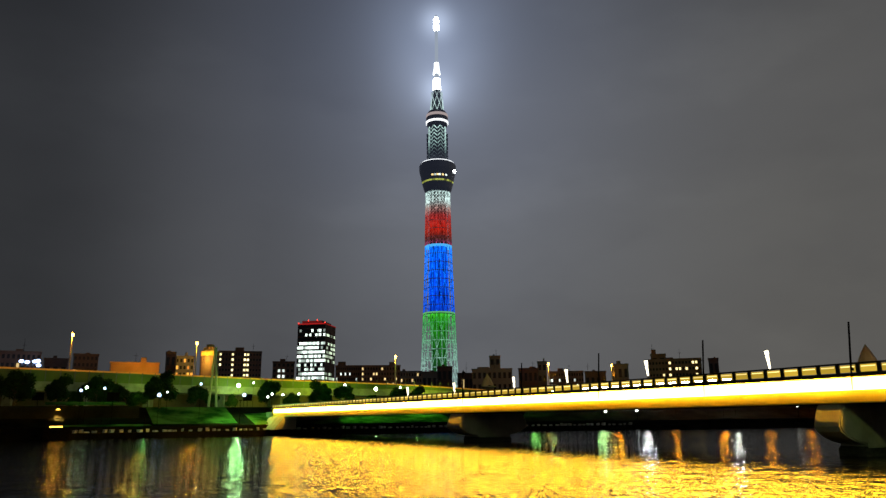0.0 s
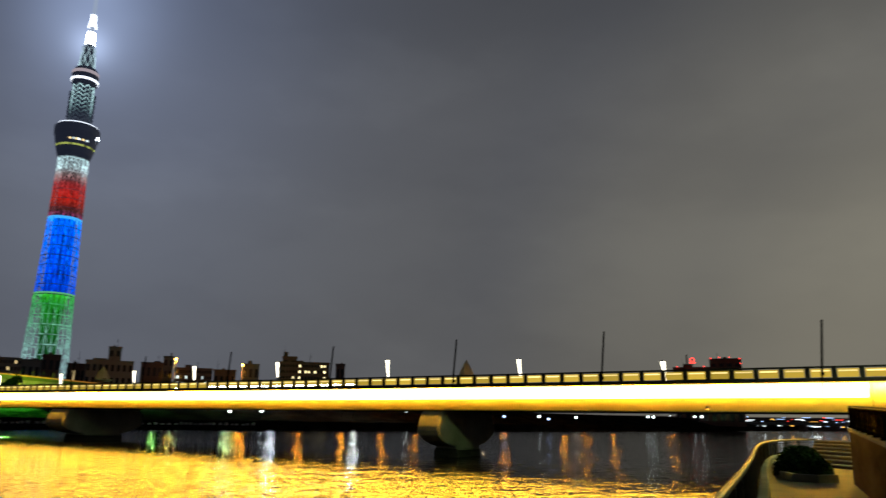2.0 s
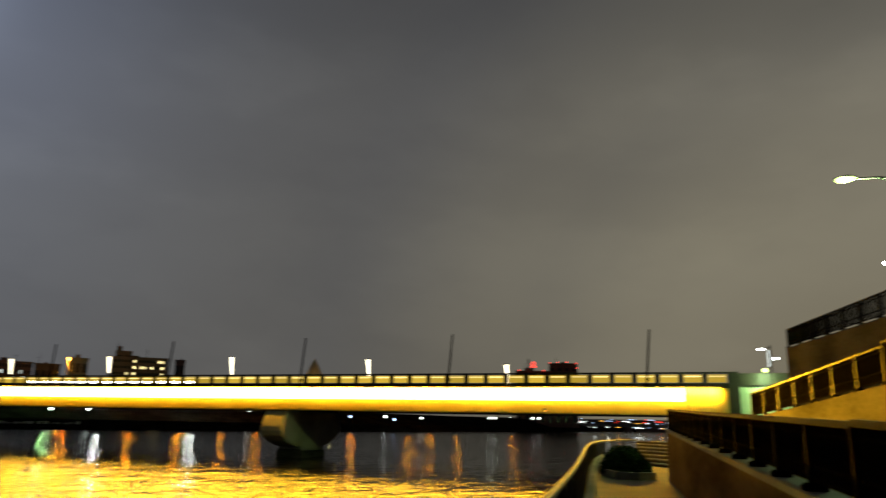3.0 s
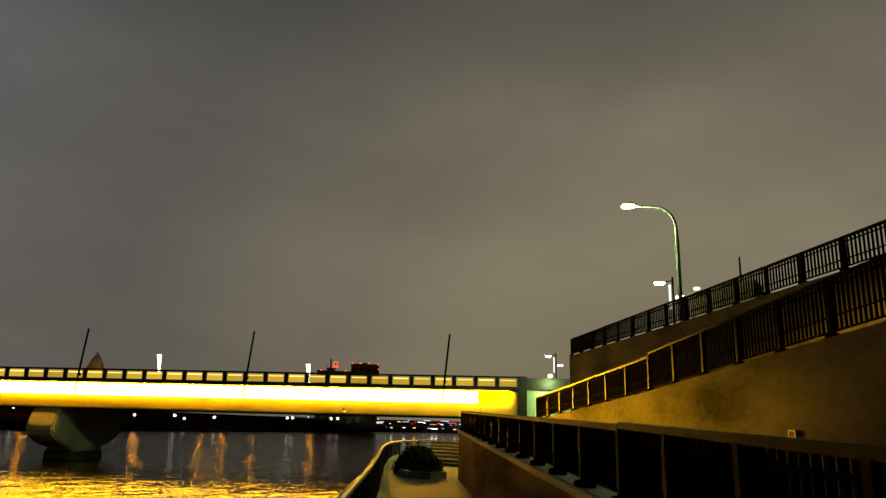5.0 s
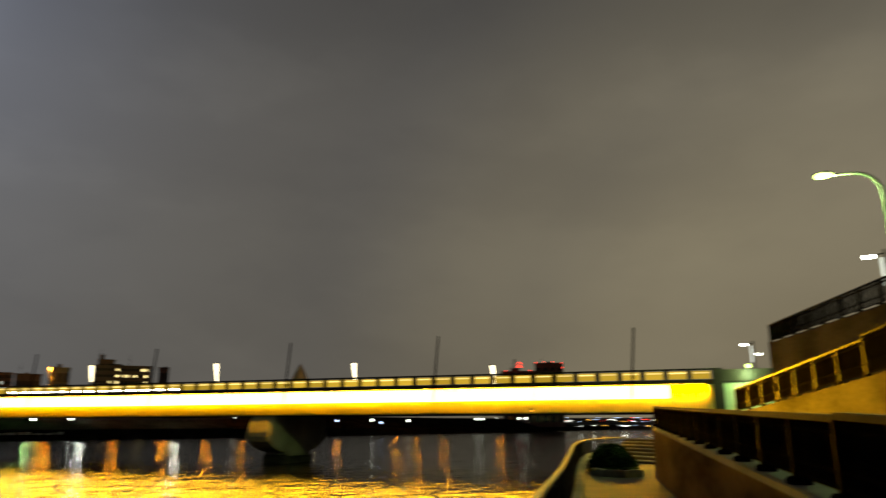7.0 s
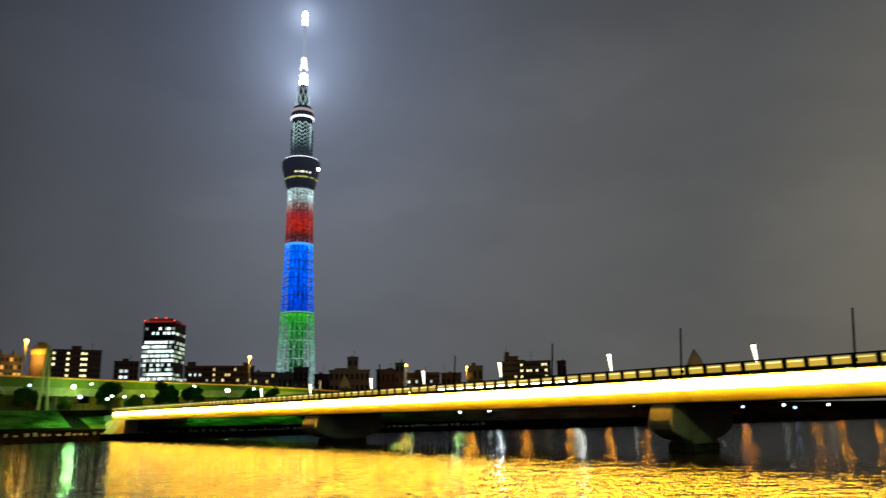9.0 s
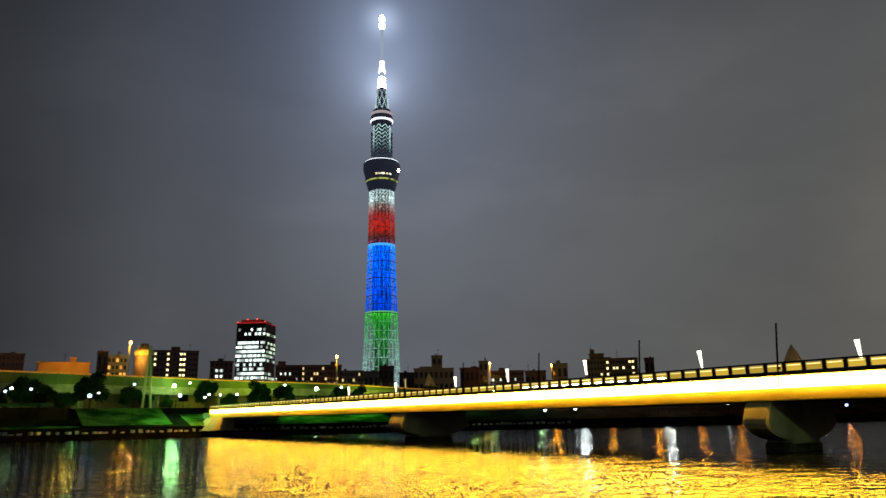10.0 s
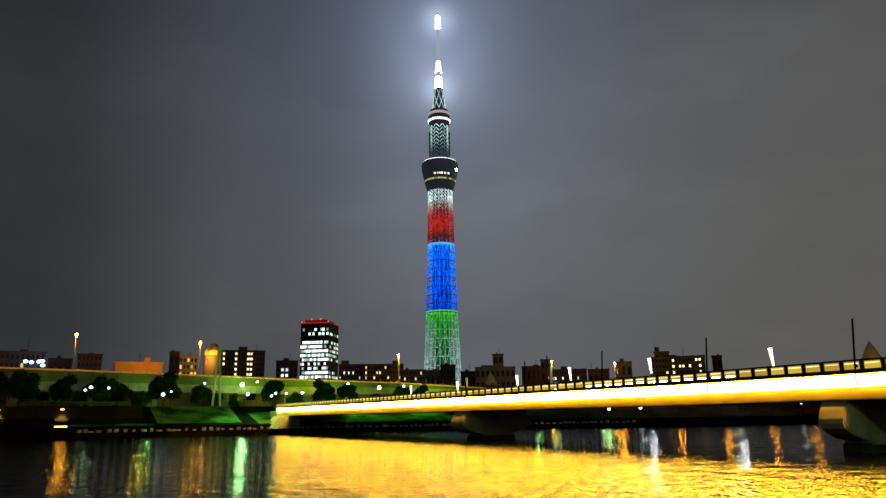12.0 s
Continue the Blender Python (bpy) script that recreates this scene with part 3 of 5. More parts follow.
    part("light_ring", lathe([(rad(151) + 0.3, 151.2), (rad(151) + 0.8, 151.2), (rad(151) + 0.8, 152.6), (rad(151) + 0.3, 152.6)], 36), lit("green_light_ring", (0.3, 1.0, 0.4), 0.4), t)
    # lower observation deck
    deck = part("observation_deck", lathe([(17.5, 331), (20.5, 337), (23.0, 346), (25.5, 358), (27.4, 366), (27.6, 374), (26.0, 376.5), (17, 377)], 48), shell, t, "dark bowl-shaped observation deck")
    patch = mesh_of(box(-2.0, 2.0, -0.3, 0.3, -1.2, 1.2), "window", lit("yellow_green_window", (0.55, 0.62, 0.12), 0.5, 0.95))
    for a in range(-160, -15, 11):
        ca, sa = math.cos(radians(a)), math.sin(radians(a))
        part("window", patch, None, deck, m=Matrix.Translation((23.4 * ca, 23.4 * sa, 347)) @ Matrix.Rotation(radians(a + 90), 4, "Z"))
    for k, a in enumerate((-108, -98, -90, -84, -72, -60)):
        ca, sa = math.cos(radians(a)), math.sin(radians(a))
        part("window", box(-1.5, 1.5, -0.3, 0.3, -1.3, 1.3), WIN_WHITE if k % 2 else WIN_WARM, deck, m=Matrix.Translation((24.9 * ca, 24.9 * sa, 354)) @ Matrix.Rotation(radians(a + 90), 4, "Z"))
    part("light_ring", lathe([(22.0, 376.4), (25.0, 376.4), (25.0, 378.2), (22.0, 378.2)], 48), lit("white_light_ring", (0.9, 0.95, 1.0), 1.3), deck, "white light ring")
    part("lit_sign", lathe([(0.1, 0), (2.6, 0), (2.6, 0.6), (0.1, 0.6)], 16), LAMP_WHITE, deck, "round white light", m=Matrix.Translation((24.4, -10.8, 363)) @ Matrix.Rotation(radians(90), 4, "X") @ Matrix.Rotation(radians(60), 4, "Y"))
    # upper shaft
    # white floodlight on the braces put in as emission
    up = pipe_glow("white_floodlight_glow", [(377, (0.03, 0.035, 0.05)), (395, (0.04, 0.06, 0.07)), (408, (0.26, 0.42, 0.40)), (440, (0.62, 0.92, 0.86)), (500, (0.30, 0.38, 0.42))], 377, 500, 0.1)
    part("upper_shaft", lathe([(11.5, 377), (10.8, 440), (6.0, 500)], 20), shell, t)
    for k in range(8):
        a = 2 * math.pi * k / 8
        part("column", tube([(13.6 * math.cos(a), 13.6 * math.sin(a), 377), (12.8 * math.cos(a), 12.8 * math.sin(a), 436)], 0.7, 5), shell, t)
        for z in range(383, 432, 6):
            for sgn in (1, -1):
                r0, r1 = 13.7 - 0.012 * (z - 377), 13.7 - 0.012 * (z - 371)
                b = a + sgn * 0.36
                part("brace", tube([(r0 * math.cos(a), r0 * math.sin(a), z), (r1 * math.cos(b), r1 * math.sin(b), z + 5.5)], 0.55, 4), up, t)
    rack = mesh_of(box(-1.4, 1.4, -2.5, 2.5, 0, 3.4), "antenna_rack", shell)
    for z in (388, 395, 402, 409, 416, 423):
        for a in (0, 180, 25, 155):
            part("antenna_rack", rack, None, t, m=Matrix.Rotation(radians(a), 4, "Z") @ Matrix.Translation((14.8, 0, z)))
    gal = part("gallery", lathe([(12.5, 436), (15.5, 440), (16.6, 445), (16.6, 452), (15.8, 458), (13.0, 462.5), (9, 463.5)], 40), shell, t, "rounded upper gallery")
    part("light_ring", lathe([(15.2, 442.0), (17.1, 443.0), (17.3, 445.6), (15.8, 445.6)], 40), lit("gallery_light_ring", (0.92, 0.96, 1.0), 1.5), gal)
    part("light_ring", lathe([(15.6, 452.5), (16.9, 452.5), (16.6, 457), (15.4, 457)], 40), lit("gallery_upper_ring", (0.75, 0.62, 0.62), 0.5), gal)
    for k in range(8):
        a = 2 * math.pi * k / 8
        for sgn in (1, -1):
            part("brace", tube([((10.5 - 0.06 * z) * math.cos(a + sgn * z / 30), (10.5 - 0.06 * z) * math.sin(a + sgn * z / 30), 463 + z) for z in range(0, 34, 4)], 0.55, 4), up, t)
    # antenna mast with blazing lamps
    blaze = lit("blazing_white_lamp", (0.95, 0.98, 1.0), 7.0)
    # lit haze round the mast put into it as a dim glow
    dim = lit("mast_haze_glow", (0.55, 0.65, 0.8), 0.55)
    part("mast", lathe([(4.0, 490), (3.4, 540), (2.6, 545), (2.4, 600), (2.0, 628)], 16), dim, t, "pale antenna mast with lit haze as its own glow")
    part("lamp_ring", lathe([(5.6, 493), (6.2, 496), (5.6, 516), (5.2, 518)], 20), blaze, t, "blazing white lamp ring")
    part("lamp_ring", lathe([(6.0, 526), (4.2, 536), (3.8, 545)], 20), lit("bright_collar", (0.9, 0.96, 1.0), 2.2), t)
    part("lamp_ring", lathe([(2.2, 600), (4.4, 603), (4.8, 610), (2.6, 613.0), (4.6, 615.5), (4.4, 621), (2.0, 625)], 20), blaze, t, "blazing white lamp crown")


tower()


# ---------------------------------------------------------------- far town
def block(name, az0, az1, d, el, label, mat=FACADE, storeys=6, cols=6, lights=(), warm=WIN_WARM, base=5.0, turn=0.0, depth=14.0, roof=True, win=(0.55, 0.5), category="building"):
    """A building whose front spans two azimuths; lights: (storey from the top, column) of lit windows."""
    c = (az0 + az1) / 2
    w = 2 * d * math.tan(radians(az1 - az0) / 2)
    h = height(el, d) - base
    p = spot_at(c, d, base)
    t = thing(name, label, category, m=pose(p.x, p.y, base, 0, 0, -c + turn))
    part("wall", box(-w / 2, w / 2, 0, depth, 0, h, bevel=0.1), mat, t)
    if roof:
        part("roof", box(-w / 2 - 0.2, w / 2 + 0.2, -0.2, depth + 0.2, h - 0.1, h + 0.6), mat, t)
        rk = random.Random(int((az0 + 40) * 100))
        hx, hw = rk.uniform(-0.35, 0.3) * w, rk.uniform(0.06, 0.16) * w
        part("rooftop_hut", box(hx - hw, hx + hw, depth * 0.3, depth * 0.7, h + 0.6, h + rk.uniform(1.4, 3.0)), mat, t)
        if rk.random() < 0.6:
            ax = rk.uniform(-0.4, 0.4) * w
            mast = part("aerial", tube([(ax, 2, h), (ax, 2, h + rk.uniform(4, 7))], [0.12, 0.05], 5), IRON, t)
            part("crossbar", box(ax - 0.9, ax + 0.9, 1.95, 2.05, h + 3.4, h + 3.5), IRON, mast)
        part("parapet_pipe", tube([(-w / 2 + 0.3, -0.3, 0), (-w / 2 + 0.3, -0.3, h)], 0.12, 5), STEEL, t)
    cw, ch = w / cols, h / storeys
    me = {}
    for r in range(storeys):
        for q in range(cols):
            m = warm if (r, q) in lights else GLASS_DARK
            if m not in me:
                me[m] = mesh_of(box(-cw * win[0] / 2, cw * win[0] / 2, -0.06, 0.06, -ch * win[1] / 2, ch * win[1] / 2), "window", m)
            part("window", me[m], None, t, m=Matrix.Translation((-w / 2 + (q + 0.5) * cw, -0.05, h - (r + 0.5) * ch)))
    return t, w, h


def office():
    rnd = random.Random(3)
    L = set()
    for r in range(22):
        for q in range(14):
            k = 0.0
            if r in (1, 2):
                k = 0.5
            elif 4 <= r <= 8:
                k = 0.97
            elif 9 <= r <= 10:
                k = 0.35
            elif 11 <= r <= 19:
                k = 0.99 if (r < 17 or q > 5) else 0.6
            if q == 0:
                k *= 0.5
            if rnd.random() < k:
                L.add((r, q))
    t, w, h = block("office_tower", -11.03, -8.76, 700, 7.45, "dark glass office tower with bright white office floors", FACADE, 22, 14, L, lit("bright_office_window", (0.82, 1.0, 0.90), 1.3, 0.8), turn=-20, depth=31, win=(1.0, 0.62))
    ch = h / 22
    side_me = mesh_of(box(-0.06, 0.06, -2.1, 2.1, -ch * 0.3, ch * 0.3), "window", lit("side_office_window", (0.80, 1.0, 0.72), 0.6, 0.8))
    for r in (2, 4, 5, 6, 7, 8, 11, 12, 13, 14, 15, 16, 17, 18):
        for q in range(7):
            if rnd.random() < 0.68:
                part("window", side_me, None, t, m=Matrix.Translation((w / 2 + 0.03, 2.2 + q * 4.3, h - (r + 0.5) * ch)))
    part("red_edge", box(w / 2 + 0.2, w / 2 + 0.35, 0, 31, h - 0.2, h + 0.7), lit("red_side_tube", (0.8, 0.03, 0.03), 0.25), t)
    part("crown", box(-w * 0.36, w * 0.36, 1, 29, h + 0.6, h + 3.5), FACADE, t)
    for x in (-w / 2 + 0.6, -w * 0.12, w * 0.2, w / 2 - 0.6):
        part("beacon", lathe([(0.45, 0), (0.6, 0.5), (0.3, 1.2)], 8), LAMP_RED, t, "red beacon light", m=Matrix.Translation((x, 0.2, h + 3.2 if abs(x) < w * 0.35 else h + 0.7)))
    # red light on the crown put in as a dimly glowing sheet
    part("red_band", box(-w * 0.36, w * 0.36, 0.86, 0.98, h + 0.8, h + 3.3), lit("red_crown_glow", (0.5, 0.03, 0.03), 0.22), t)
    part("red_edge", box(-w / 2, w / 2, -0.35, -0.2, h - 0.2, h + 0.9), lit("red_edge_tube", (0.8, 0.03, 0.03), 0.45), t)
    part("light_strip", box(-w * 0.3, w * 0.3, -0.1, 0.1, h - 1.6, h - 0.9), lit("dim_red_strip", (0.9, 0.1, 0.04), 0.7), t)


office()
block("apartment_block", -16.75, -13.6, 420, 5.25, "dark apartment block with lit stair landings", FACADE, 13, 14, {(r, q) for r in range(5) for q in (4, 8)} | {(0, 0), (1, 0), (2, 0)} | {(r, 9) for r in range(5)}, lit("stair_landing_lamp", (1.0, 0.88, 0.42), 2.2, 0.4), turn=3, win=(0.62, 0.42))
block("low_building", -12.75, -11.1, 430, 4.5, "small dark building with few lit windows", FACADE, 10, 5, {(1, 1), (1, 2), (2, 1), (2, 2), (3, 1), (4, 0)}, WIN_WHITE)
block("low_building", -7.95, -5.9, 400, 4.2, "long dark building with small lit windows", FACADE, 10, 12, {(1, 2), (1, 4), (1, 6), (2, 9), (2, 0), (3, 7)}, WIN_WHITE)
block("apartment_block", -5.95, -2.9, 390, 4.2, "dark apartment building with warm lit windows", FACADE, 10, 14, {(0, 0), (1, 0), (2, 0), (1, 4), (1, 5), (2, 3), (2, 8), (0, 7), (3, 9), (3, 2), (2, 12), (3, 11)}, WIN_WARM)
block("low_building", -31.6, -28.6, 380, 4.85, "dark flat-roofed building behind the expressway", FACADE, 8, 10, {(1, 5), (2, 2)}, WIN_WARM)
block("low_building", -28.4, -26.9, 390, 4.45, "dark low building behind the expressway", FACADE, 2, 3, {(1, 1)}, WIN_WHITE)
block("low_building", -26.6, -25.0, 370, 4.8, "dark building with stair lamp behind the expressway", FACADE, 10, 6, {(2, 0), (3, 0)}, WIN_WARM)
# a truck passing on the expressway, built as a low block behind it
block("low_building", -24.2, -20.9, 330, 4.27, "low box standing in for an orange-lit expressway truck", surface("ochre_truck_cladding", (0.42, 0.24, 0.08), (0.55, 0.33, 0.13), 0.8, 0.2, 0.1), 6, 8, set(), win=(0.02, 0.02), depth=10)
block("low_building", -20.5, -19.8, 380, 5.1, "narrow dark building behind the expressway", FACADE, 4, 2, set())
block("low_building", -19.8, -18.5, 370, 4.8, "orange-lit building behind the expressway", FACADE_PALE, 9, 5, {(1, 0), (1, 3), (2, 0), (2, 3), (2, 4), (3, 0), (3, 1), (3, 3), (0, 2)}, lit("orange_lit_window", (1.0, 0.45, 0.08), 1.2, 0.5))
block("low_building", -2.9, -1.2, 420, 3.75, "low building with scattered warm windows", FACADE_PALE, 8, 8, {(1, 0), (1, 4), (2, 1), (2, 5), (3, 2), (0, 6)}, WIN_WARM)
block("low_building", -1.2, 0.0, 500, 3.7, "dark low block at the tower's foot", FACADE_PALE, 2, 3, set())
block("low_building", 0.0, 1.2, 510, 4.1, "dark block at the tower's foot", FACADE, 3, 3, set())
block("low_building", 1.6, 2.8, 430, 3.55, "low building with a small warm light", FACADE, 2, 4, {(0, 1)}, WIN_WARM)
block("apartment_block", 2.75, 5.9, 400, 3.85, "dark stepped building behind the bridge", FACADE_PALE, 4, 8, set())
block("roof_tower", 4.15, 5.0, 405, 4.85, "square grey tower block on a roof", FACADE_PALE, 3, 2, set(), base=20, depth=7)
block("low_building", 6.4, 7.9, 420, 3.85, "dark low building behind the bridge", FACADE, 3, 4, {(1, 1)}, WIN_WARM)
block("roof_tower", 7.9, 8.6, 430, 4.35, "narrow grey building behind the bridge", FACADE_PALE, 5, 2, set())
block("low_building", 8.7, 11.4, 420, 3.55, "dark low building with white lights", FACADE, 8, 14, {(1, 0), (1, 1), (2, 1), (2, 2), (1, 4), (2, 8), (2, 3), (1, 10), (2, 11)}, WIN_WHITE)
block("low_building", 11.5, 13.1, 420, 3.5, "dark low roof behind the bridge", FACADE, 2, 4, set())
block("low_building", 13.55, 14.8, 410, 4.0, "grey building behind the bridge", FACADE_PALE, 3, 3, set())
block("apartment_block", 16.3, 20.1, 380, 4.25, "dark apartment block with lit balconies", FACADE, 9, 16, {(r, 6) for r in range(4)} | {(r, 14) for r in range(4)} | {(1, 8), (1, 9), (2, 4), (3, 4), (1, 11), (0, 13)}, lit("balcony_lamp", (1.0, 0.82, 0.36), 2.0, 0.4), turn=-2, win=(0.6, 0.40))
block("roof_tower", 16.5, 17.6, 384, 4.65, "dark lift tower on an apartment roof", FACADE, 2, 2, set(), base=22, depth=8)
block("low_building", 20.6, 21.3, 400, 4.2, "narrow dark building behind the bridge", FACADE, 3, 2, set())
block("low_building", 46.6, 51.4, 520, 4.15, "dark low building with red roof lights", FACADE, 3, 8, set(), base=3)
block("roof_tower", 49.2, 51.4, 525, 4.75, "dark rounded rooftop block with red edges", FACADE, 2, 4, set(), base=25, depth=9)


def red_sign():
    p = spot_at(48.0, 515)
    z = height(4.35, 515)
    t = thing("rooftop_sign", "round red neon rooftop sign on a dark pole", "sign", m=pose(p.x, p.y, z, 0, 0, -48))
    bm = bmesh.new()
    ring = [(1.3 * math.cos(k * math.pi / 8), 0, 3.6 + 1.3 * math.sin(k * math.pi / 8)) for k in range(17)]
    part("neon_ring", tube(ring, 0.3, 6, bm), LAMP_RED, t)
    part("neon_bar", box(-1.9, 1.9, -0.3, 0.3, 1.2, 2.0), LAMP_RED, t)
    part("pole", tube([(-3.4, 0, -3), (-3.4, 0, 7)], 0.5, 6), FACADE, t)
    part("frame", box(-0.3, 0.3, -0.2, 0.2, -3, 4), FACADE, t)


red_sign()
t = thing("roof_beacons", "row of small red lights on a dark roof edge", "lights")
bead = mesh_of(lathe([(0.35, 0), (0.45, 0.35), (0.2, 0.8)], 8), "beacon", LAMP_RED)
for az, el in ((46.9, 4.2), (49.3, 4.8), (49.9, 4.85), (50.6, 4.85), (51.3, 4.75), (51.35, 4.4), (48.8, 4.2)):
    part("beacon", bead, None, t, m=Matrix.Translation(spot_at(az, 519, height(el, 519))))


def cone_roof(az, d, el, half, el0, label):
    p = spot_at(az, d)
    z1, z0 = height(el, d), height(el0, d)
    r = d * math.tan(radians(half))
    t = thing("pointed_roof", label, "roof", m=pose(p.x, p.y, 0))
    stone = surface("floodlit_beige_stone", (0.26, 0.21, 0.13), (0.36, 0.30, 0.2), 0.8, 0.2, 0.1)
    part("spire", lathe([(r, z0), (r * 0.8, z0 + (z1 - z0) * 0.3), (r * 0.45, z0 + (z1 - z0) * 0.65), (0.1, z1)], 8), stone, t)
    part("base", lathe([(r, 4), (r, z0)], 8), FACADE_PALE, t)
    # unseen floodlight and its ledge, added to light the spire
    part("floodlight", box(-0.4, 0.4, -r - 9.3, -r - 8.7, z0 - 0.6, z0 - 0.2, bevel=0.05), IRON, t, "added floodlight that lights the spire")
    part("fill_lamp_ledge", box(-r, r, -r - 9.5, r, z0 - 1.0, z0 - 0.6, bevel=0.05), FACADE_PALE, t)
    point_lamp("spire_fill_lamp", p + Vector((0, -r - 8.4, z0 - 0.1)), 900 * (r / 4.0) ** 2, (1.0, 0.66, 0.22), 0.3)


cone_roof(30.85, 300, 4.75, 0.75, 3.2, "pale pointed roof dimly floodlit behind the bridge")
cone_roof(3.95, 330, 3.5, 0.5, 2.6, "small pale pointed roof behind the bridge")

# rotunda with a glowing yellow top
p = spot_at(-17.4, 360)
t = thing("rotunda", "round yellow-lit building top behind the expressway", "building", m=pose(p.x, p.y, 0))
gold = surface("floodlit_yellow_plaster", (0.4, 0.3, 0.1), (0.5, 0.4, 0.15), 0.7, 0.3, 0.1)
# unseen floodlight on a bracket, added to light the rotunda's top
part("floodlight", box(-0.3, 0.3, -9.2, -8.7, height(4.55, 360) - 0.3, height(4.55, 360), bevel=0.05), IRON, t, "added floodlight that lights the rotunda top")
part("bracket", tube([(0, -9.0, height(4.55, 360) - 0.2), (0, -4.0, height(4.5, 360) - 0.6)], 0.08, 6), IRON, t)
point_lamp("rotunda_fill_lamp", p + Vector((0, -8.4, height(4.55, 360) + 0.1)), 8000, (1.0, 0.56, 0.06), 0.3)
part("drum", lathe([(4.2, 5), (4.2, height(4.9, 360))], 20), FACADE, t)
part("cornice", lathe([(4.2, height(4.85, 360)), (4.5, height(5.0, 360)), (4.5, height(5.25, 360)), (3.3, height(5.27, 360))], 8), gold, t)
part("cupola", lathe([(3.3, height(5.25, 360)), (3.3, height(5.5, 360)), (1.9, height(5.52, 360)), (1.9, height(5.75, 360)), (0.3, height(5.8, 360))], 8), gold, t)


t = thing("roof_lamps", "cluster of bluish white lamps on a low roof", "lamps")
globe = mesh_of(lathe([(0.5, -0.6), (1.0, -0.2), (1.0, 0.3), (0.4, 0.8)], 10), "lamp", PARK_BLUE)
for az, el in ((-29.75, 4.25), (-29.4, 4.2), (-28.75, 4.3), (-28.7, 4.0), (-28.95, 4.25)):
    part("lamp", globe, None, t, m=Matrix.Translation(spot_at(az, 372, height(el, 372))))

# ---------------------------------------------------------------- elevated expressway on the far bank
def expressway():
    a = [spot_at(az, d, 0) for az, d in ((-60, 262), (-45, 238), (-31, 240), (-22, 252), (-12, 268), (-3.2, 284), (1.5, 300), (6, 330), (14, 380), (30, 480))]
    tops = (20.3, 20.0, 19.7, 19.5, 18.5, 17.6, 16.6, 15.8, 15, 14)
    bots = (13.6, 13.4, 13.3, 13.4, 12.9, 13.0, 12.6, 12, 11.5, 11)
    t = thing("expressway", "elevated expressway with pale green-lit noise wall", "expressway")
    wall = surface("noise_wall_panels", (0.055, 0.085, 0.016), (0.11, 0.155, 0.03), 0.6, 0.06, 0.1, fine=0.8)
    def strip(lo, hi, off, thick):
        bm = bmesh.new()
        rings = []
        for i, p in enumerate(a):
            d = (a[min(i + 1, len(a) - 1)] - a[max(i - 1, 0)]).normalized()
            s = Vector((-d.y, d.x, 0))
            q = p + s * off
            rings.append([bm.verts.new(q + Vector((0, 0, lo[i]))), bm.verts.new(q + Vector((0, 0, hi[i]))), bm.verts.new(q + s * thick + Vector((0, 0, hi[i]))), bm.verts.new(q + s * thick + Vector((0, 0, lo[i])))])
        for u, v in zip(rings, rings[1:]):
            for j in range(4):
                bm.faces.new((u[j], u[(j + 1) % 4], v[(j + 1) % 4], v[j]))
        bm.faces.new(rings[0]), bm.faces.new(rings[-1][::-1])
        bmesh.ops.recalc_face_normals(bm, faces=bm.faces[:])
        return bm
    add = lambda l, k: [x + k for x in l]
    part("noise_wall", strip(add(bots, 2.6), add(tops, -0.5), 0.0, 0.2), wall, t, "pale green-lit noise wall")
    part("box_girder", strip(bots, add(bots, 2.6), 0.5, 15), PALE_CONCRETE, t)
    # orange road light put into the coping as emission
    part("coping", strip(add(tops, -0.5), tops, -0.1, 0.4), surface("sodium_glow_coping", (0.4, 0.2, 0.06), (0.5, 0.26, 0.1), 0.7, 0.1, 0, glow=(0.20, 0.07, 0.006), power=1.0), t, "coping with orange road light as its own glow")
    part("noise_wall", strip(add(bots, 2.6), tops, 15, 0.2), wall, t)
    post = mesh_of(box(-0.12, 0.12, -0.14, 0.02, 0, 3.4), "wall_post", STEEL)
    for i in range(len(a) - 4):
        n = int((a[i + 1] - a[i]).length / 4)
        for k in range(n):
            f = k / n
            q = a[i].lerp(a[i + 1], f)
            d = (a[i + 1] - a[i])
            part("wall_post", post, None, t, m=Matrix.Translation((q.x, q.y, bots[i] + (bots[i + 1] - bots[i]) * f + 2.6)) @ Matrix.Rotation(math.atan2(d.y, d.x), 4, "Z"))
    for i in range(1, 8):
        for f in (0.0, 0.5):
            q = a[i].lerp(a[i + 1], f) + Vector((-0.3, 7, 0))
            part("column", box(q.x - 1.3, q.x + 1.3, q.y - 1.3, q.y + 1.3, 4, 13, bevel=0.15), PALE_CONCRETE, t)
    part("under_wall", strip([4] * len(a), add(bots, 0.3), 13, 0.5), FACADE, t)
    return t


expressway()


# unseen orange lamp added to brighten the truck block
point_lamp("truck_fill_light", spot_at(-22.0, 318, height(4.5, 318)), 5000, (1.0, 0.45, 0.04), 0.4)


MAST_PAINT = surface("pale_mast_paint", (0.42, 0.38, 0.32), (0.55, 0.51, 0.44), 0.5, 1.0)


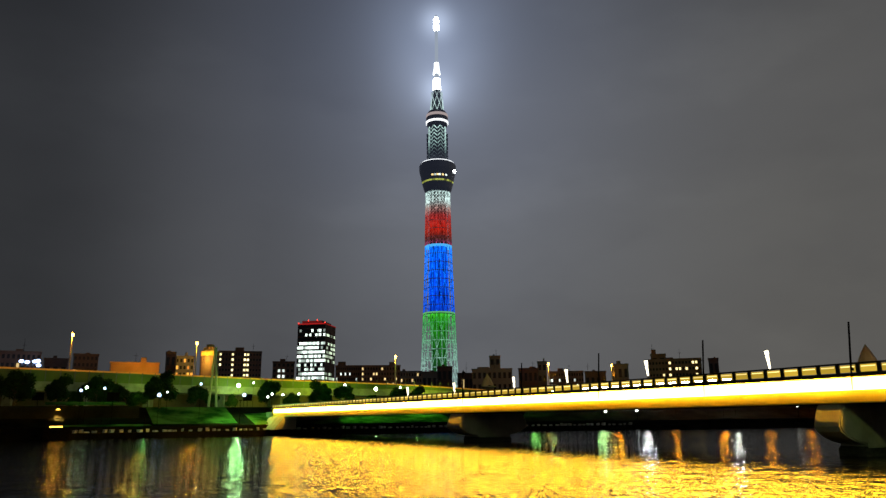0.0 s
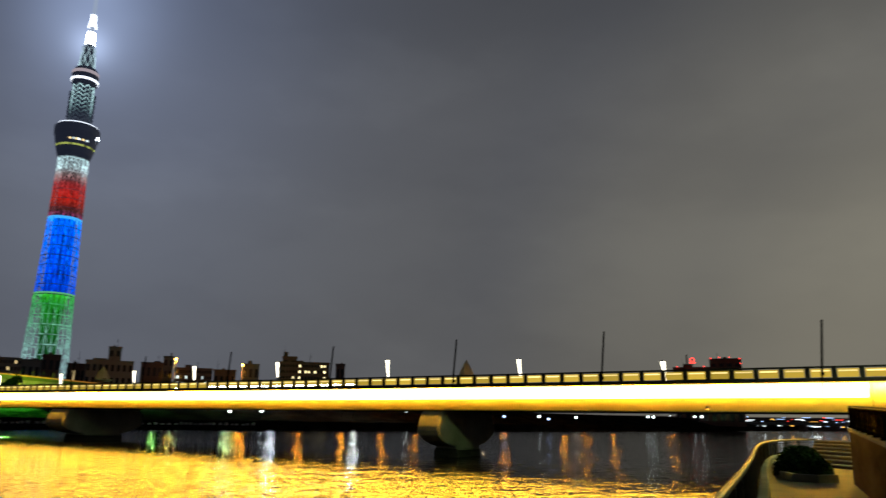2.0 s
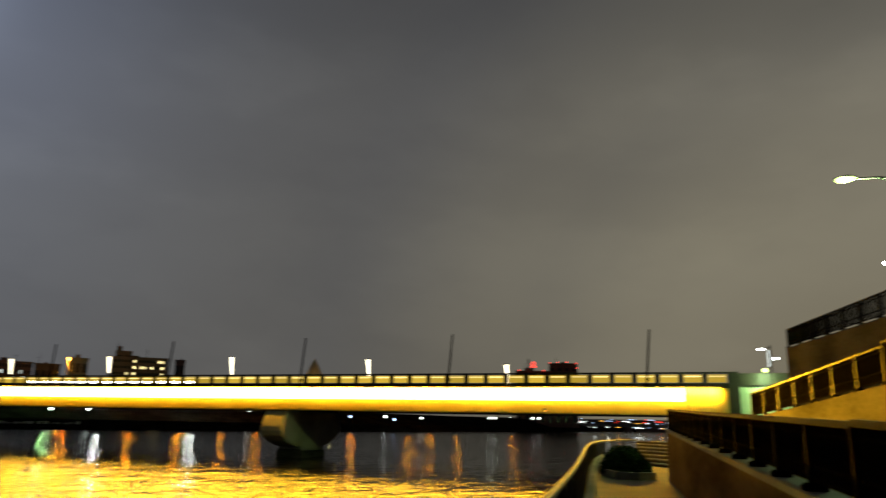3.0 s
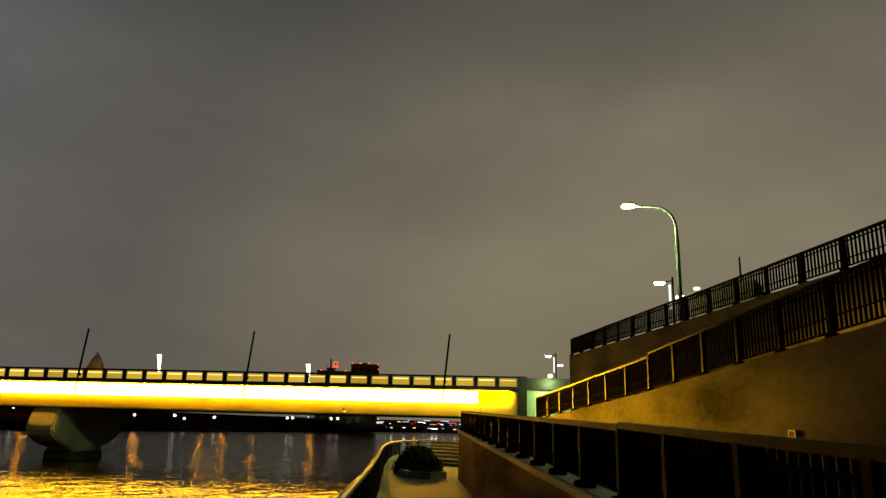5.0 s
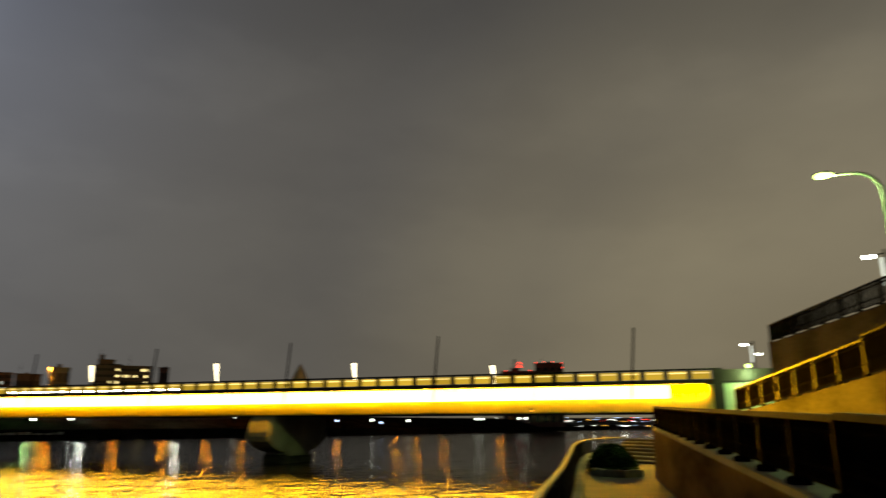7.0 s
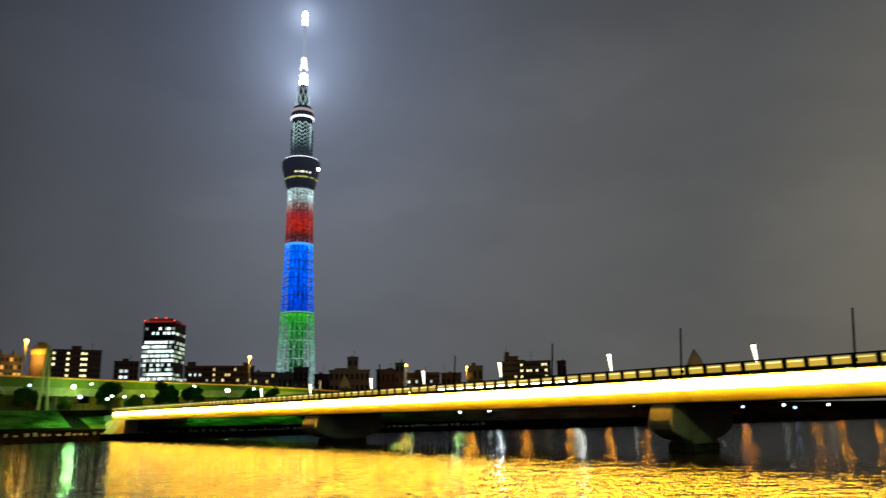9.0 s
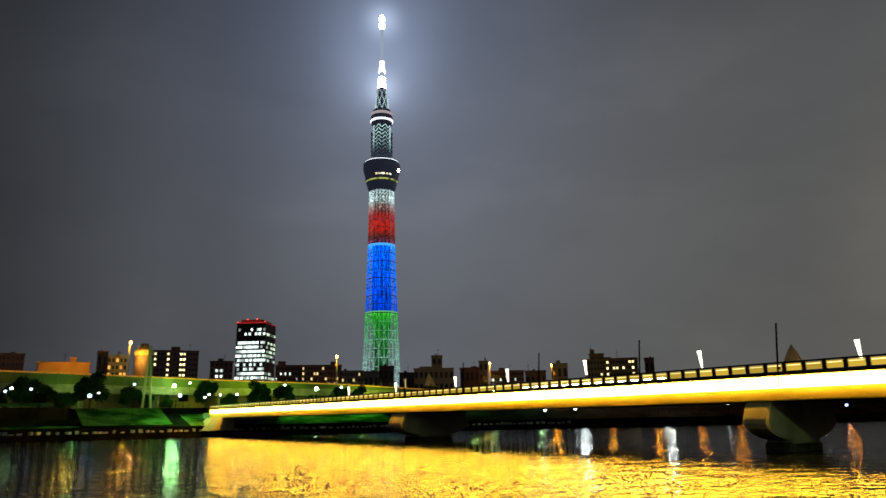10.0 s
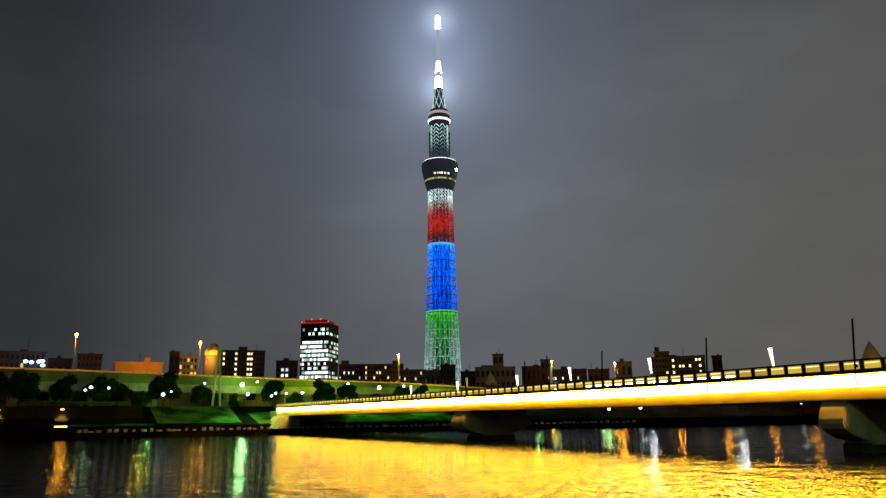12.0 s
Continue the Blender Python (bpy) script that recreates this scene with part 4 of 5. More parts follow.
def mast_lamp(az, d, el, el0, mat=LAMP_ORANGE):
    p = spot_at(az, d)
    z1, z0 = height(el, d), height(el0, d)
    t = thing("mast_lamp", "tall orange-lit expressway lamp mast", "street lamp", "expressway lamp masts", m=pose(p.x, p.y, 0))
    part("mast", tube([(0, 0, z0 - 6), (0, 0, z1 - 1.2)], [0.32, 0.22], 8), MAST_PAINT, t)
    part("lantern", lathe([(0.2, z1 - 1.3), (0.36, z1 - 0.9), (0.46, z1 - 0.25), (0.2, z1)], 12), lit("mast_lantern", (1.0, 0.42, 0.05), 30.0), t, "glowing lantern")
    point_lamp("mast_lamp_light", (p.x - 0.8, p.y - 0.8, z1 - 1.6), 3800, (1.0, 0.36, 0.02), 0.4)


for az, d, el, el0 in ((-26.8, 262, 6.3, 4.1), (-18.38, 270, 5.95, 3.7), (-3.28, 300, 5.03, 3.0), (8.75, 360, 4.3, 3.2), (13.55, 380, 4.05, 3.2)):
    mast_lamp(az, d, el, el0)

# white A-shaped pylon
p = spot_at(-17.0, 238)
t = thing("pylon", "slender pale A-shaped pylon on the far bank", "pylon", m=pose(p.x, p.y, 0, 0, 0, 17))
z1, z0 = height(5.6, 238), height(2.4, 238)
pyl = surface("pale_pylon_paint", (0.38, 0.36, 0.22), (0.48, 0.46, 0.3), 0.6, 0.3, 0)
for sx in (-1, 1):
    part("leg", tube([(sx * 1.35, 0, z0 - 9), (sx * 0.85, 0, z0), (0.15 * sx, 0, z1)], [0.42, 0.38, 0.26], 6), pyl, t)
part("crossbar", box(-1.5, 1.5, -0.25, 0.25, z0 - 0.4, z0 + 0.2), pyl, t)


# ---------------------------------------------------------------- trees
def tree(m, h, r, seed, label, leaves=5200):
    rnd = random.Random(seed)
    t = thing("tree", label, "tree", "trees on the far bank", m=m)
    bm = tube([(0, 0, -0.5), (0.1, 0, h * 0.25), (0.0, 0.15, h * 0.5), (0.1, 0, h * 0.75)], [0.04 * h, 0.03 * h, 0.02 * h, 0.008 * h], 8)
    for k in range(7):
        a, z = rnd.uniform(0, 6.28), h * rnd.uniform(0.28, 0.55)
        l = r * rnd.uniform(0.5, 0.85)
        tube([(0, 0, z), (l * 0.5 * math.cos(a), l * 0.5 * math.sin(a), z + l * 0.35), (l * math.cos(a), l * math.sin(a), z + l * 0.6)], [0.016 * h, 0.01 * h, 0.004 * h], 5, bm)
    part("trunk", bm, BARK, t)
    clumps = []
    for k in range(17):
        a, q = rnd.uniform(0, 6.28), r * math.sqrt(rnd.random()) * 0.8
        z = h * rnd.uniform(0.38, 0.93)
        f = 1.0 - 0.55 * max(0, (z / h - 0.55)) / 0.45
        clumps.append((Vector((q * f * math.cos(a), q * f * math.sin(a), z)), r * rnd.uniform(0.22, 0.40)))
    verts, faces = [], []
    for k in range(leaves):
        c, s = clumps[k % len(clumps)]
        d = Vector((rnd.gauss(0, 1), rnd.gauss(0, 1), rnd.gauss(0, 0.8))).normalized() * s * rnd.uniform(0.45, 1.12)
        n = Vector((rnd.gauss(0, 1), rnd.gauss(0, 1), rnd.gauss(0, 1))).normalized()
        u = n.orthogonal().normalized() * rnd.uniform(0.2, 0.5)
        v = n.cross(u) * rnd.uniform(0.5, 0.9)
        p0 = c + d
        i = len(verts)
        verts += [p0 - u, p0 - v * 0.8 + n * 0.05, p0 + u, p0 + v]
        faces.append((i, i + 1, i + 2, i + 3))
    me = bpy.data.meshes.new("crown")
    me.from_pydata([tuple(v) for v in verts], [], faces)
    me.materials.append(LEAF)
    part("crown", me, None, t)["kind"] = "stuff"
    return t


base_trees = [tree(Matrix.Translation(spot_at(-29.9, 224, 7.6)), 10.2, 6.0, 11, "dark broad-crowned tree on the levee"), tree(Matrix.Translation(spot_at(-27.3, 226, 7.6)), 8.6, 4.2, 12, "dark round tree on the levee"), tree(Matrix.Translation(spot_at(-12.9, 240, 7.6)), 8.3, 4.8, 13, "dark tree lit from below by park lamps")]
for k, (az, d, s) in enumerate(((-24.9, 228, 0.92), (-20.7, 232, 1.22), (-18.2, 236, 0.8), (-22.3, 250, 0.6), (-9.1, 248, 1.05), (-7.2, 252, 0.92), (-3.0, 258, 0.75), (-1.6, 266, 0.9), (-31.8, 222, 1.15), (-34.0, 222, 1.0), (-15.6, 258, 0.6), (-5.0, 264, 0.6), (-23.9, 236, 0.8), (-26.2, 244, 0.6), (-17.0, 252, 0.6), (-11.2, 262, 0.6))):
    p = spot_at(az, d)
    src = base_trees[k % 3]
    copy_thing(src, pose(p.x, p.y, 7.4, 0, 0, 47 * k) @ Matrix.Diagonal((s, s, s, 1)))
rndt = random.Random(9)
for k in range(16):
    az = 8 + k * 2.6 + rndt.uniform(-1, 1)
    d = 272 + max(0, az - 20) * 4.5 + rndt.uniform(0, 16)
    p = spot_at(az, d)
    s = rndt.uniform(0.45, 0.62)
    copy_thing(base_trees[k % 3], pose(p.x, p.y, 7.5, 0, 0, 61 * k) @ Matrix.Diagonal((s, s, s, 1)))


# ---------------------------------------------------------------- park lamps on the far bank
def park_lamp(az, d, el, mat, size=0.33, watts=0.0, col=(1, 1, 1)):
    p = spot_at(az, d)
    z = height(el, d)
    t = thing("park_lamp", "small bright lamp on a slim post on the far bank", "lamp", "lamps on the far bank", m=pose(p.x, p.y, 0))
    part("post", tube([(0, 0, min(2.0, z - 3.5)), (0, 0, z - size)], 0.05, 6), IRON, t)
    part("globe", lathe([(size * 0.5, z - size), (size, z - size * 0.4), (size, z + size * 0.3), (size * 0.4, z + size)], 10), mat, t, "glowing globe")
    if watts:
        point_lamp("park_lamp_light", (p.x, p.y, z - size - 0.6), watts, col, 0.4)


G = (0.45, 1.0, 0.35)
LAMP_GREENISH = lit("greenish_white_globe", (0.5, 1.0, 0.42), 32.0)
for a in ((-25.9, 215, 2.35, PARK_BLUE), (-25.55, 214, 2.55, LAMP_GREENISH), (-24.4, 216, 2.5, PARK_BLUE), (-20.75, 214, 2.05, PARK_BLUE, 0.5), (-17.9, 222, 2.85, PARK_BLUE), (-20.2, 226, 2.25, PARK_WHITE, 0.25),
          (-15.2, 255, 2.75, LAMP_GREENISH, 0.6, 1500, G), (-14.75, 226, 2.05, PARK_BLUE, 0.5), (-13.0, 226, 1.9, PARK_WHITE), (-12.7, 228, 2.1, PARK_WHITE), (-11.9, 228, 2.05, PARK_WHITE), (-10.7, 230, 2.1, PARK_WHITE),
          (-14.1, 250, 2.95, PARK_WHITE), (-4.8, 255, 2.45, LAMP_GREENISH, 0.6, 1500, G), (-2.9, 250, 2.55, PARK_WHITE, 0.35), (-7.2, 252, 2.75, PARK_WHITE, 0.4)):
    park_lamp(*a)
for az, el in ((12.9, 0.55), (26.2, 0.75), (33.8, 0.45), (36.5, 0.5), (37.2, 0.3), (39.3, 0.45), (44.6, 0.55), (45.0, 0.55), (47.9, 0.6), (48.4, 0.6), (15.2, 0.6)):
    park_lamp(az, 250 + max(0, az - 20) * 4, el, PARK_BLUE if az in (33.8, 37.2) else PARK_WHITE, 0.45)
# added fill lamps on unseen posts that colour the lawns and the noise wall
def park_fill(az, d, z, watts, col, hooded=True):
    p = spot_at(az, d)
    t = thing("park_floodlight", "added hooded fill light on a dark post on the far bank", "floodlight", "hooded floodlights on the far bank", m=pose(p.x, p.y, 0, 0, 0, -az))
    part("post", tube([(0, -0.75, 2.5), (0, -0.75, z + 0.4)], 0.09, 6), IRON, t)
    # plate added to keep the lamp from mirroring in the river
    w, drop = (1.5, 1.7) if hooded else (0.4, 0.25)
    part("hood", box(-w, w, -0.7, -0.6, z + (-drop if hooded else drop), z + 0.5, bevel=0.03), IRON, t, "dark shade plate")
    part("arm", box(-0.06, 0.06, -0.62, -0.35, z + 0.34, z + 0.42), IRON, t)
    point_lamp("park_fill_lamp", (p.x, p.y, z), watts, col, 0.3)


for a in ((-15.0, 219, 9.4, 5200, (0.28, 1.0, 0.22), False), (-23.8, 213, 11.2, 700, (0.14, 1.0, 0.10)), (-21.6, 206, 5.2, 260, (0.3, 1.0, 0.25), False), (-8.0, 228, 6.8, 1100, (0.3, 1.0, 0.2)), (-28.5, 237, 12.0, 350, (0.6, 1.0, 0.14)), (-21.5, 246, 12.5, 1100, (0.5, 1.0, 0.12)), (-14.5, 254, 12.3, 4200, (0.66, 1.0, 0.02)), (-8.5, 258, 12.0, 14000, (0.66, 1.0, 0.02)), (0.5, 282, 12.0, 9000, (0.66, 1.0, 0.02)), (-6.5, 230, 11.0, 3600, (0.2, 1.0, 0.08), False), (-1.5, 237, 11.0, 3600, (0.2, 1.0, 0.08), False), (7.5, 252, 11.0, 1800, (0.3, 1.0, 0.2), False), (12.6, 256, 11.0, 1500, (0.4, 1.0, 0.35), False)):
    park_fill(*a)


for az, mat in ((9.0, LAMP_GREENISH), (13.77, LAMP_ORANGE), (15.9, STREET_WHITE), (17.98, LAMP_ORANGE), (21.29, LAMP_ORANGE), (22.1, STREET_WHITE), (24.3, LAMP_ORANGE), (26.9, LAMP_ORANGE), (33.9, LAMP_ORANGE), (38.4, LAMP_ORANGE), (40.0, LAMP_ORANGE), (42.1, LAMP_ORANGE), (46.4, LAMP_ORANGE)):
    park_lamp(az, 262 + max(0, az - 20) * 4, 2.1 if az < 30 else 1.9, mat, 0.5)


# boat landing lamps and low lit shed on the levee
def landing(az, d):
    p = spot_at(az, d)
    t = thing("wall_lamp", "warm lamp shining down the levee wall", "lamp", "lamps on the levee wall", m=pose(p.x, p.y, 0, 0, 0, -az))
    part("bracket", box(-0.06, 0.06, -0.1, 0.9, 7.6, 7.7), IRON, t)
    part("shade", lathe([(0.45, 7.3), (0.5, 7.4), (0.15, 7.7)], 10), LAMP_WARM, t)
    L = bpy.data.lights.new("wall_lamp_light", "SPOT")
    L.energy, L.color, L.shadow_soft_size, L.spot_size, L.spot_blend = 9000, (1.0, 0.62, 0.12), 0.15, radians(80), 0.6
    new("wall_lamp_light", L).matrix_basis = look((p.x, p.y, 7.2), (p.x - 0.2, p.y + 0.6, 0.0))


landing(-27.2, 219.2)
landing(-31.0, 219.6)
p = spot_at(-27.2, 203)
t = thing("landing_light", "low warm light on the landing stage", "lamp", m=pose(p.x, p.y, 0, 0, 0, 27))
part("stage", box(-3, 3, -1.5, 2, -0.2, 2.9, bevel=0.05), IRON, t)
part("light_bar", box(-1.4, 1.4, -0.4, 0.0, 2.9, 3.2, bevel=0.04), LAMP_WARM, t)


# ---------------------------------------------------------------- distant bridge and city lights upstream
def far_bridge():
    t = thing("far_bridge", "distant low road bridge with white and red lights", "bridge")
    A, B = spot_at(38, 620), spot_at(66, 700)
    d = (B - A)
    m = pose(A.x, A.y, 0, 0, 0, math.degrees(math.atan2(d.y, d.x)))
    t.matrix_basis = m
    L = d.length
    part("deck", box(0, L, 0, 12, 4.6, 6.0, bevel=0.1), FACADE_PALE, t)
    part("parapet", box(0, L, -0.2, 0.1, 6.0, 6.9), FACADE_PALE, t)
    for k in range(6):
        part("pier", box(L * (k + 0.5) / 6 - 2, L * (k + 0.5) / 6 + 2, 1, 11, -1, 4.6, bevel=0.2), FACADE, t)
    rnd = random.Random(4)
    for k in range(115):
        x = L * (0.12 + 0.8 * rnd.random() ** 0.7)
        mat = rnd.choice([FAR_WHITE, FAR_WHITE, FAR_BLUE, LAMP_RED, FAR_WARM])
        w, h = rnd.choice([(0.3, 0.3), (0.4, 0.25), (1.2, 0.22), (3.0, 0.2)])
        part("lamp", box(-w, w, -0.4, -0.2, -h, h, bevel=0.06), mat, t, m=Matrix.Translation((x, 0, rnd.choice([7.2, 7.4, 7.6, 9.0, 8.3, 10.5, 4.0, 3.6]))))
    return t


far_bridge()
far_town = sweep([spot_at(36, 760), spot_at(52, 800), spot_at(75, 900)], [(0, -1), (0, 11.5), (-30, 12.5), (-30, -1)])
tagged(part("backdrop", far_town, FACADE), "dark low skyline upstream", "skyline", kind="structure")

# ---------------------------------------------------------------- near bank: fences, ramps and walls
def fence(name, a, b, h, posts, label, bars=True, pitch=0.14, thick=1.0, drop=0.0):
    """A steel bar fence from a to b (foot points), with posts, rails and bars of its own."""
    a, b = Vector(a), Vector(b)
    t = thing(name, label, "fence")
    d = b - a
    L = math.hypot(d.x, d.y)
    rot = Matrix.Rotation(math.atan2(d.y, d.x), 4, "Z")
    t.matrix_basis = Matrix.Translation(a) @ rot
    slope = d.z / L
    post = mesh_of(box(-0.05 * thick, 0.05 * thick, -0.06, 0.06, 0, h + 0.01, bevel=0.008), "post", POST_STEEL)
    shoe = mesh_of(box(-0.12, 0.12, -0.12, 0.12, -0.02, 0.1, bevel=0.02), "shoe", IRON)
    for k in range(posts + 1):
        x = L * k / posts
        q = part("post", post, None, t, m=Matrix.Translation((x, 0, slope * x)))
        part("shoe", shoe, None, q)
    def bar(z0, z1, y, mat):
        bm = box(0, L, -y, y, z0, z1, bevel=0.01)
        for v in bm.verts:
            v.co.z += slope * v.co.x
        return part("rail", bm, mat, t)
    bar(h, h + 0.07, 0.055, RAIL)
    bar(h - 0.12, h - 0.08, 0.025, IRON)
    bar(h * 0.36, h * 0.36 + 0.035, 0.025, IRON)
    bar(0.12, 0.16, 0.025, IRON)
    if bars:
        me = mesh_of(box(-0.02 * thick, 0.02 * thick, -0.02, 0.02, 0.14, h + 0.01), "bar", IRON)
        n = int(L / pitch)
        joined = bmesh.new() if n > 300 else None
        for k in range(n):
            x = L * (k + 0.5) / n
            if joined is not None and k > 280:
                box(x - 0.02 * thick, x + 0.02 * thick, -0.02, 0.02, 0.14 + slope * x, h + 0.01 + slope * x, joined)
            else:
                part("bar", me, None, t, m=Matrix.Translation((x, 0, slope * x)))
        if joined is not None:
            part("bars", joined, IRON, t)["kind"] = "stuff"
    return t


def solid(path, w, label, mat, name, category):
    """A wall standing on the terrace under a sloping line of (place, top) pairs; w: thickness landward."""
    bm = bmesh.new()
    rings = []
    for i, p in enumerate(path):
        p = Vector(p)
        d = Vector(path[min(i + 1, len(path) - 1)]) - Vector(path[max(i - 1, 0)])
        s = Vector((d.y, -d.x, 0)).normalized() * w
        rings.append([bm.verts.new((p.x, p.y, 0.5)), bm.verts.new(p), bm.verts.new(p + s), bm.verts.new((p.x + s.x, p.y + s.y, 0.5))])
    for u, v in zip(rings, rings[1:]):
        for j in range(4):
            bm.faces.new((u[j], u[(j + 1) % 4], v[(j + 1) % 4], v[j]))
    bm.faces.new(rings[0][::-1]), bm.faces.new(rings[-1])
    bmesh.ops.recalc_face_normals(bm, faces=bm.faces[:])
    return tagged(part(name, bm, mat), label, category, kind="structure")


# first ramp wall and its fence
R1 = [near(-14, 2.05, 2.40), near(2.0, 2.05, 2.60), near(7.5, 2.05, 2.79), near(31, 2.05, 3.47)]
solid(R1, 4.2, "brown concrete ramp wall beside the terrace", DARK_CONCRETE, "ramp_wall", "wall")
coping = sweep(R1, [(-0.03, -0.09), (-0.03, 0.0), (0.0, 0.02), (0.34, 0.02), (0.36, -0.09)])
tagged(part("trim", coping, PALE_CONCRETE), "pale concrete coping on the ramp wall", "coping", kind="structure")
fence("fence", R1[1] + SIDE * 0.12, R1[2] + SIDE * 0.12, 0.76, 4, "dark steel bar fence with worn handrail on the ramp wall", pitch=0.12)
fence("fence", R1[0] + SIDE * 0.12, R1[1] + SIDE * 0.12, 0.76, 10, "dark steel bar fence with worn handrail on the ramp wall", pitch=0.12)
fence("fence", R1[2] + SIDE * 0.12, R1[3] + SIDE * 0.12, 0.74, 14, "dark steel bar fence climbing along the ramp wall", pitch=0.12)

# second ramp: tall concrete wall, falling towards the bridge
def on_line(az, m, phi=48.0, z=0.0):
    d = m / math.sin(radians(az - phi))
    return spot_at(az, d, z)


R2 = [on_line(63.6, 10, z=4.05), on_line(72, 10, z=4.85), on_line(88.5, 10, z=5.66), on_line(125, 10, z=6.4)]
solid(R2, -4.0, "tall stained concrete ramp wall catching amber bridge light", CONCRETE, "ramp_wall", "wall")
inset = Vector((math.cos(radians(48)), -math.sin(radians(48)), 0)) * 0.15
fence("fence", R2[0] + inset, R2[1] + inset, 1.08, 7, "dark steel bar fence on the tall ramp wall", pitch=0.13)
fence("fence", R2[1] + inset, R2[2] + inset, 1.2, 6, "dark steel bar fence on the tall ramp wall", pitch=0.14, thick=1.2)
fence("fence", R2[2] + inset, R2[3] + inset, 1.2, 6, "dark steel bar fence on the tall ramp wall", pitch=0.14, thick=1.2)

# levee top behind, with its own wall and fence
R3 = [on_line(66.35, 13.85, z=7.95), on_line(75, 13.85, z=8.0), on_line(89, 13.85, z=8.1), on_line(125, 13.85, z=8.2)]
solid(R3, -60, "upper levee wall of grey concrete with a lit end", CONCRETE, "levee_wall", "wall")
fence("fence", R3[0] + inset, R3[1] + inset, 0.98, 8, "dark steel bar fence along the levee top", pitch=0.16, thick=1.2)
fence("fence", R3[1] + inset, R3[2] + inset, 0.94, 6, "dark steel bar fence along the levee top", pitch=0.16, thick=1.3)
fence("fence", R3[2] + inset, R3[3] + inset, 0.94, 6, "dark steel bar fence along the levee top", pitch=0.16, thick=1.3)


# big curved street lamp on the levee
def big_lamp():
    d = 42.0
    p = spot_at(74.85, d)
    across = heading(74.85 - 90)
    t = thing("street_lamp", "tall curved street lamp with a greenish glowing head", "street lamp", m=pose(p.x, p.y, 0, 0, 0, -74.85))
    zt = height(17.35, d)
    pts = [(0, 0, 8.0), (0, 0, zt - 2.4), (-0.03, 0, zt - 1.5)] + [(-0.03 - 1.25 * (1 - math.cos(a)), 0, zt - 1.5 + 1.35 * math.sin(a)) for a in (0.3, 0.6, 0.9, 1.2, 1.45)] + [(-2.2, 0, zt - 0.05)]
    part("pole", tube(pts, [0.15, 0.12, 0.10, 0.095, 0.09, 0.085, 0.08, 0.075, 0.07], 12), STEEL, t)
    part("base", lathe([(0.24, 8.0), (0.24, 8.6), (0.15, 8.7)], 12), STEEL, t)
    head = lathe([(0.04, -0.52), (0.14, -0.34), (0.19, 0.0), (0.16, 0.3), (0.06, 0.42)], 14)
    part("head", head, LAMP_GREEN, t, "glowing greenish lamp head", m=Matrix.Translation((-2.65, 0, zt)) @ Matrix.Rotation(radians(90), 4, "Y") @ Matrix.Rotation(radians(180), 4, "X"))
    part("hood", tube([(-2.15, 0, zt + 0.03), (-2.5, 0, zt + 0.14), (-3.1, 0, zt + 0.12)], [0.08, 0.12, 0.05], 10), STEEL, t)
    q = t.matrix_basis @ Vector((-2.65, -0.1, zt - 0.5))
    point_lamp("street_lamp_light", q, 5500, (0.62, 1.0, 0.35), 0.25)


big_lamp()


def twin_lamp(az, d, el, label):
    p = spot_at(az, d)
    z = height(el, d)
    t = thing("street_lamp", label, "street lamp", m=pose(p.x, p.y, 0, 0, 0, -az))
    part("pole", tube([(0.3, 0, 7.5), (0.3, 0, z + 0.35)], 0.06, 8), IRON, t)
    part("light_tube", tube([(0.12, 0, z - 1.6), (0.12, 0, z - 0.1)], 0.07, 8), lit("dim_white_tube", (0.85, 0.95, 0.9), 1.2), t)
    part("head", box(-0.75, -0.15, -0.2, 0.2, z - 0.07, z + 0.07, bevel=0.05), LAMP_WHITE, t, "flat white lamp head")
    part("arm", tube([(-0.2, 0, z + 0.05), (0.3, 0, z + 0.15)], 0.035, 6), IRON, t)
    part("low_head", box(0.45, 0.95, -0.2, 0.2, z - 0.95, z - 0.82, bevel=0.04), LAMP_WHITE, t)


twin_lamp(73.95, 44, 11.3, "modern white street lamp with twin heads on the levee")
twin_lamp(65.05, 72, 5.75, "distant white twin street lamp beyond the bridge end")


# river railing, curving at its far end
def river_rail():
    pts = [near(-6, -0.82), near(8, -0.82), near(16, -0.86), near(24, -1.0), near(30, -1.16), near(36, -1.28), near(42, -1.28), near(47, -1.1), near(51, -0.7), near(54, -0.15), near(57, 0.65), near(60, 1.9)]
    t = thing("river_railing", "brown steel river railing with curved worn handrail", "railing")
    part("handrail", tube([p + Vector((0, 0, 2.62)) for p in pts], 0.06, 10), AMBER_LIT_RAIL, t, "worn handrail with amber light in its colour")
    for z in (1.72, 2.44):
        part("rail", tube([p + Vector((0, 0, z)) for p in pts], 0.022, 6), IRON, t)
    bar = mesh_of(box(-0.012, 0.012, -0.012, 0.012, 1.72, 2.44), "bar", IRON)
    for a, b in zip(pts[1:], pts[2:9]):
        n = int((b - a).length / 0.42)
        for k in range(n):
            q = a.lerp(b, (k + 0.5) / n)
            part("bar", bar, None, t, m=Matrix.Translation((q.x, q.y, 0)))
    post = mesh_of(box(-0.05, 0.05, -0.08, 0.08, 1.5, 2.6, bevel=0.01), "post", AMBER_LIT_RAIL)
    for a, b in zip(pts, pts[1:]):
        n = max(1, int((b - a).length / 2))
        for k in range(n):
            q = a.lerp(b, k / n)
            part("post", post, None, t, m=Matrix.Translation((q.x, q.y, 0)) @ Matrix.Rotation(radians(36), 4, "Z"))


river_rail()


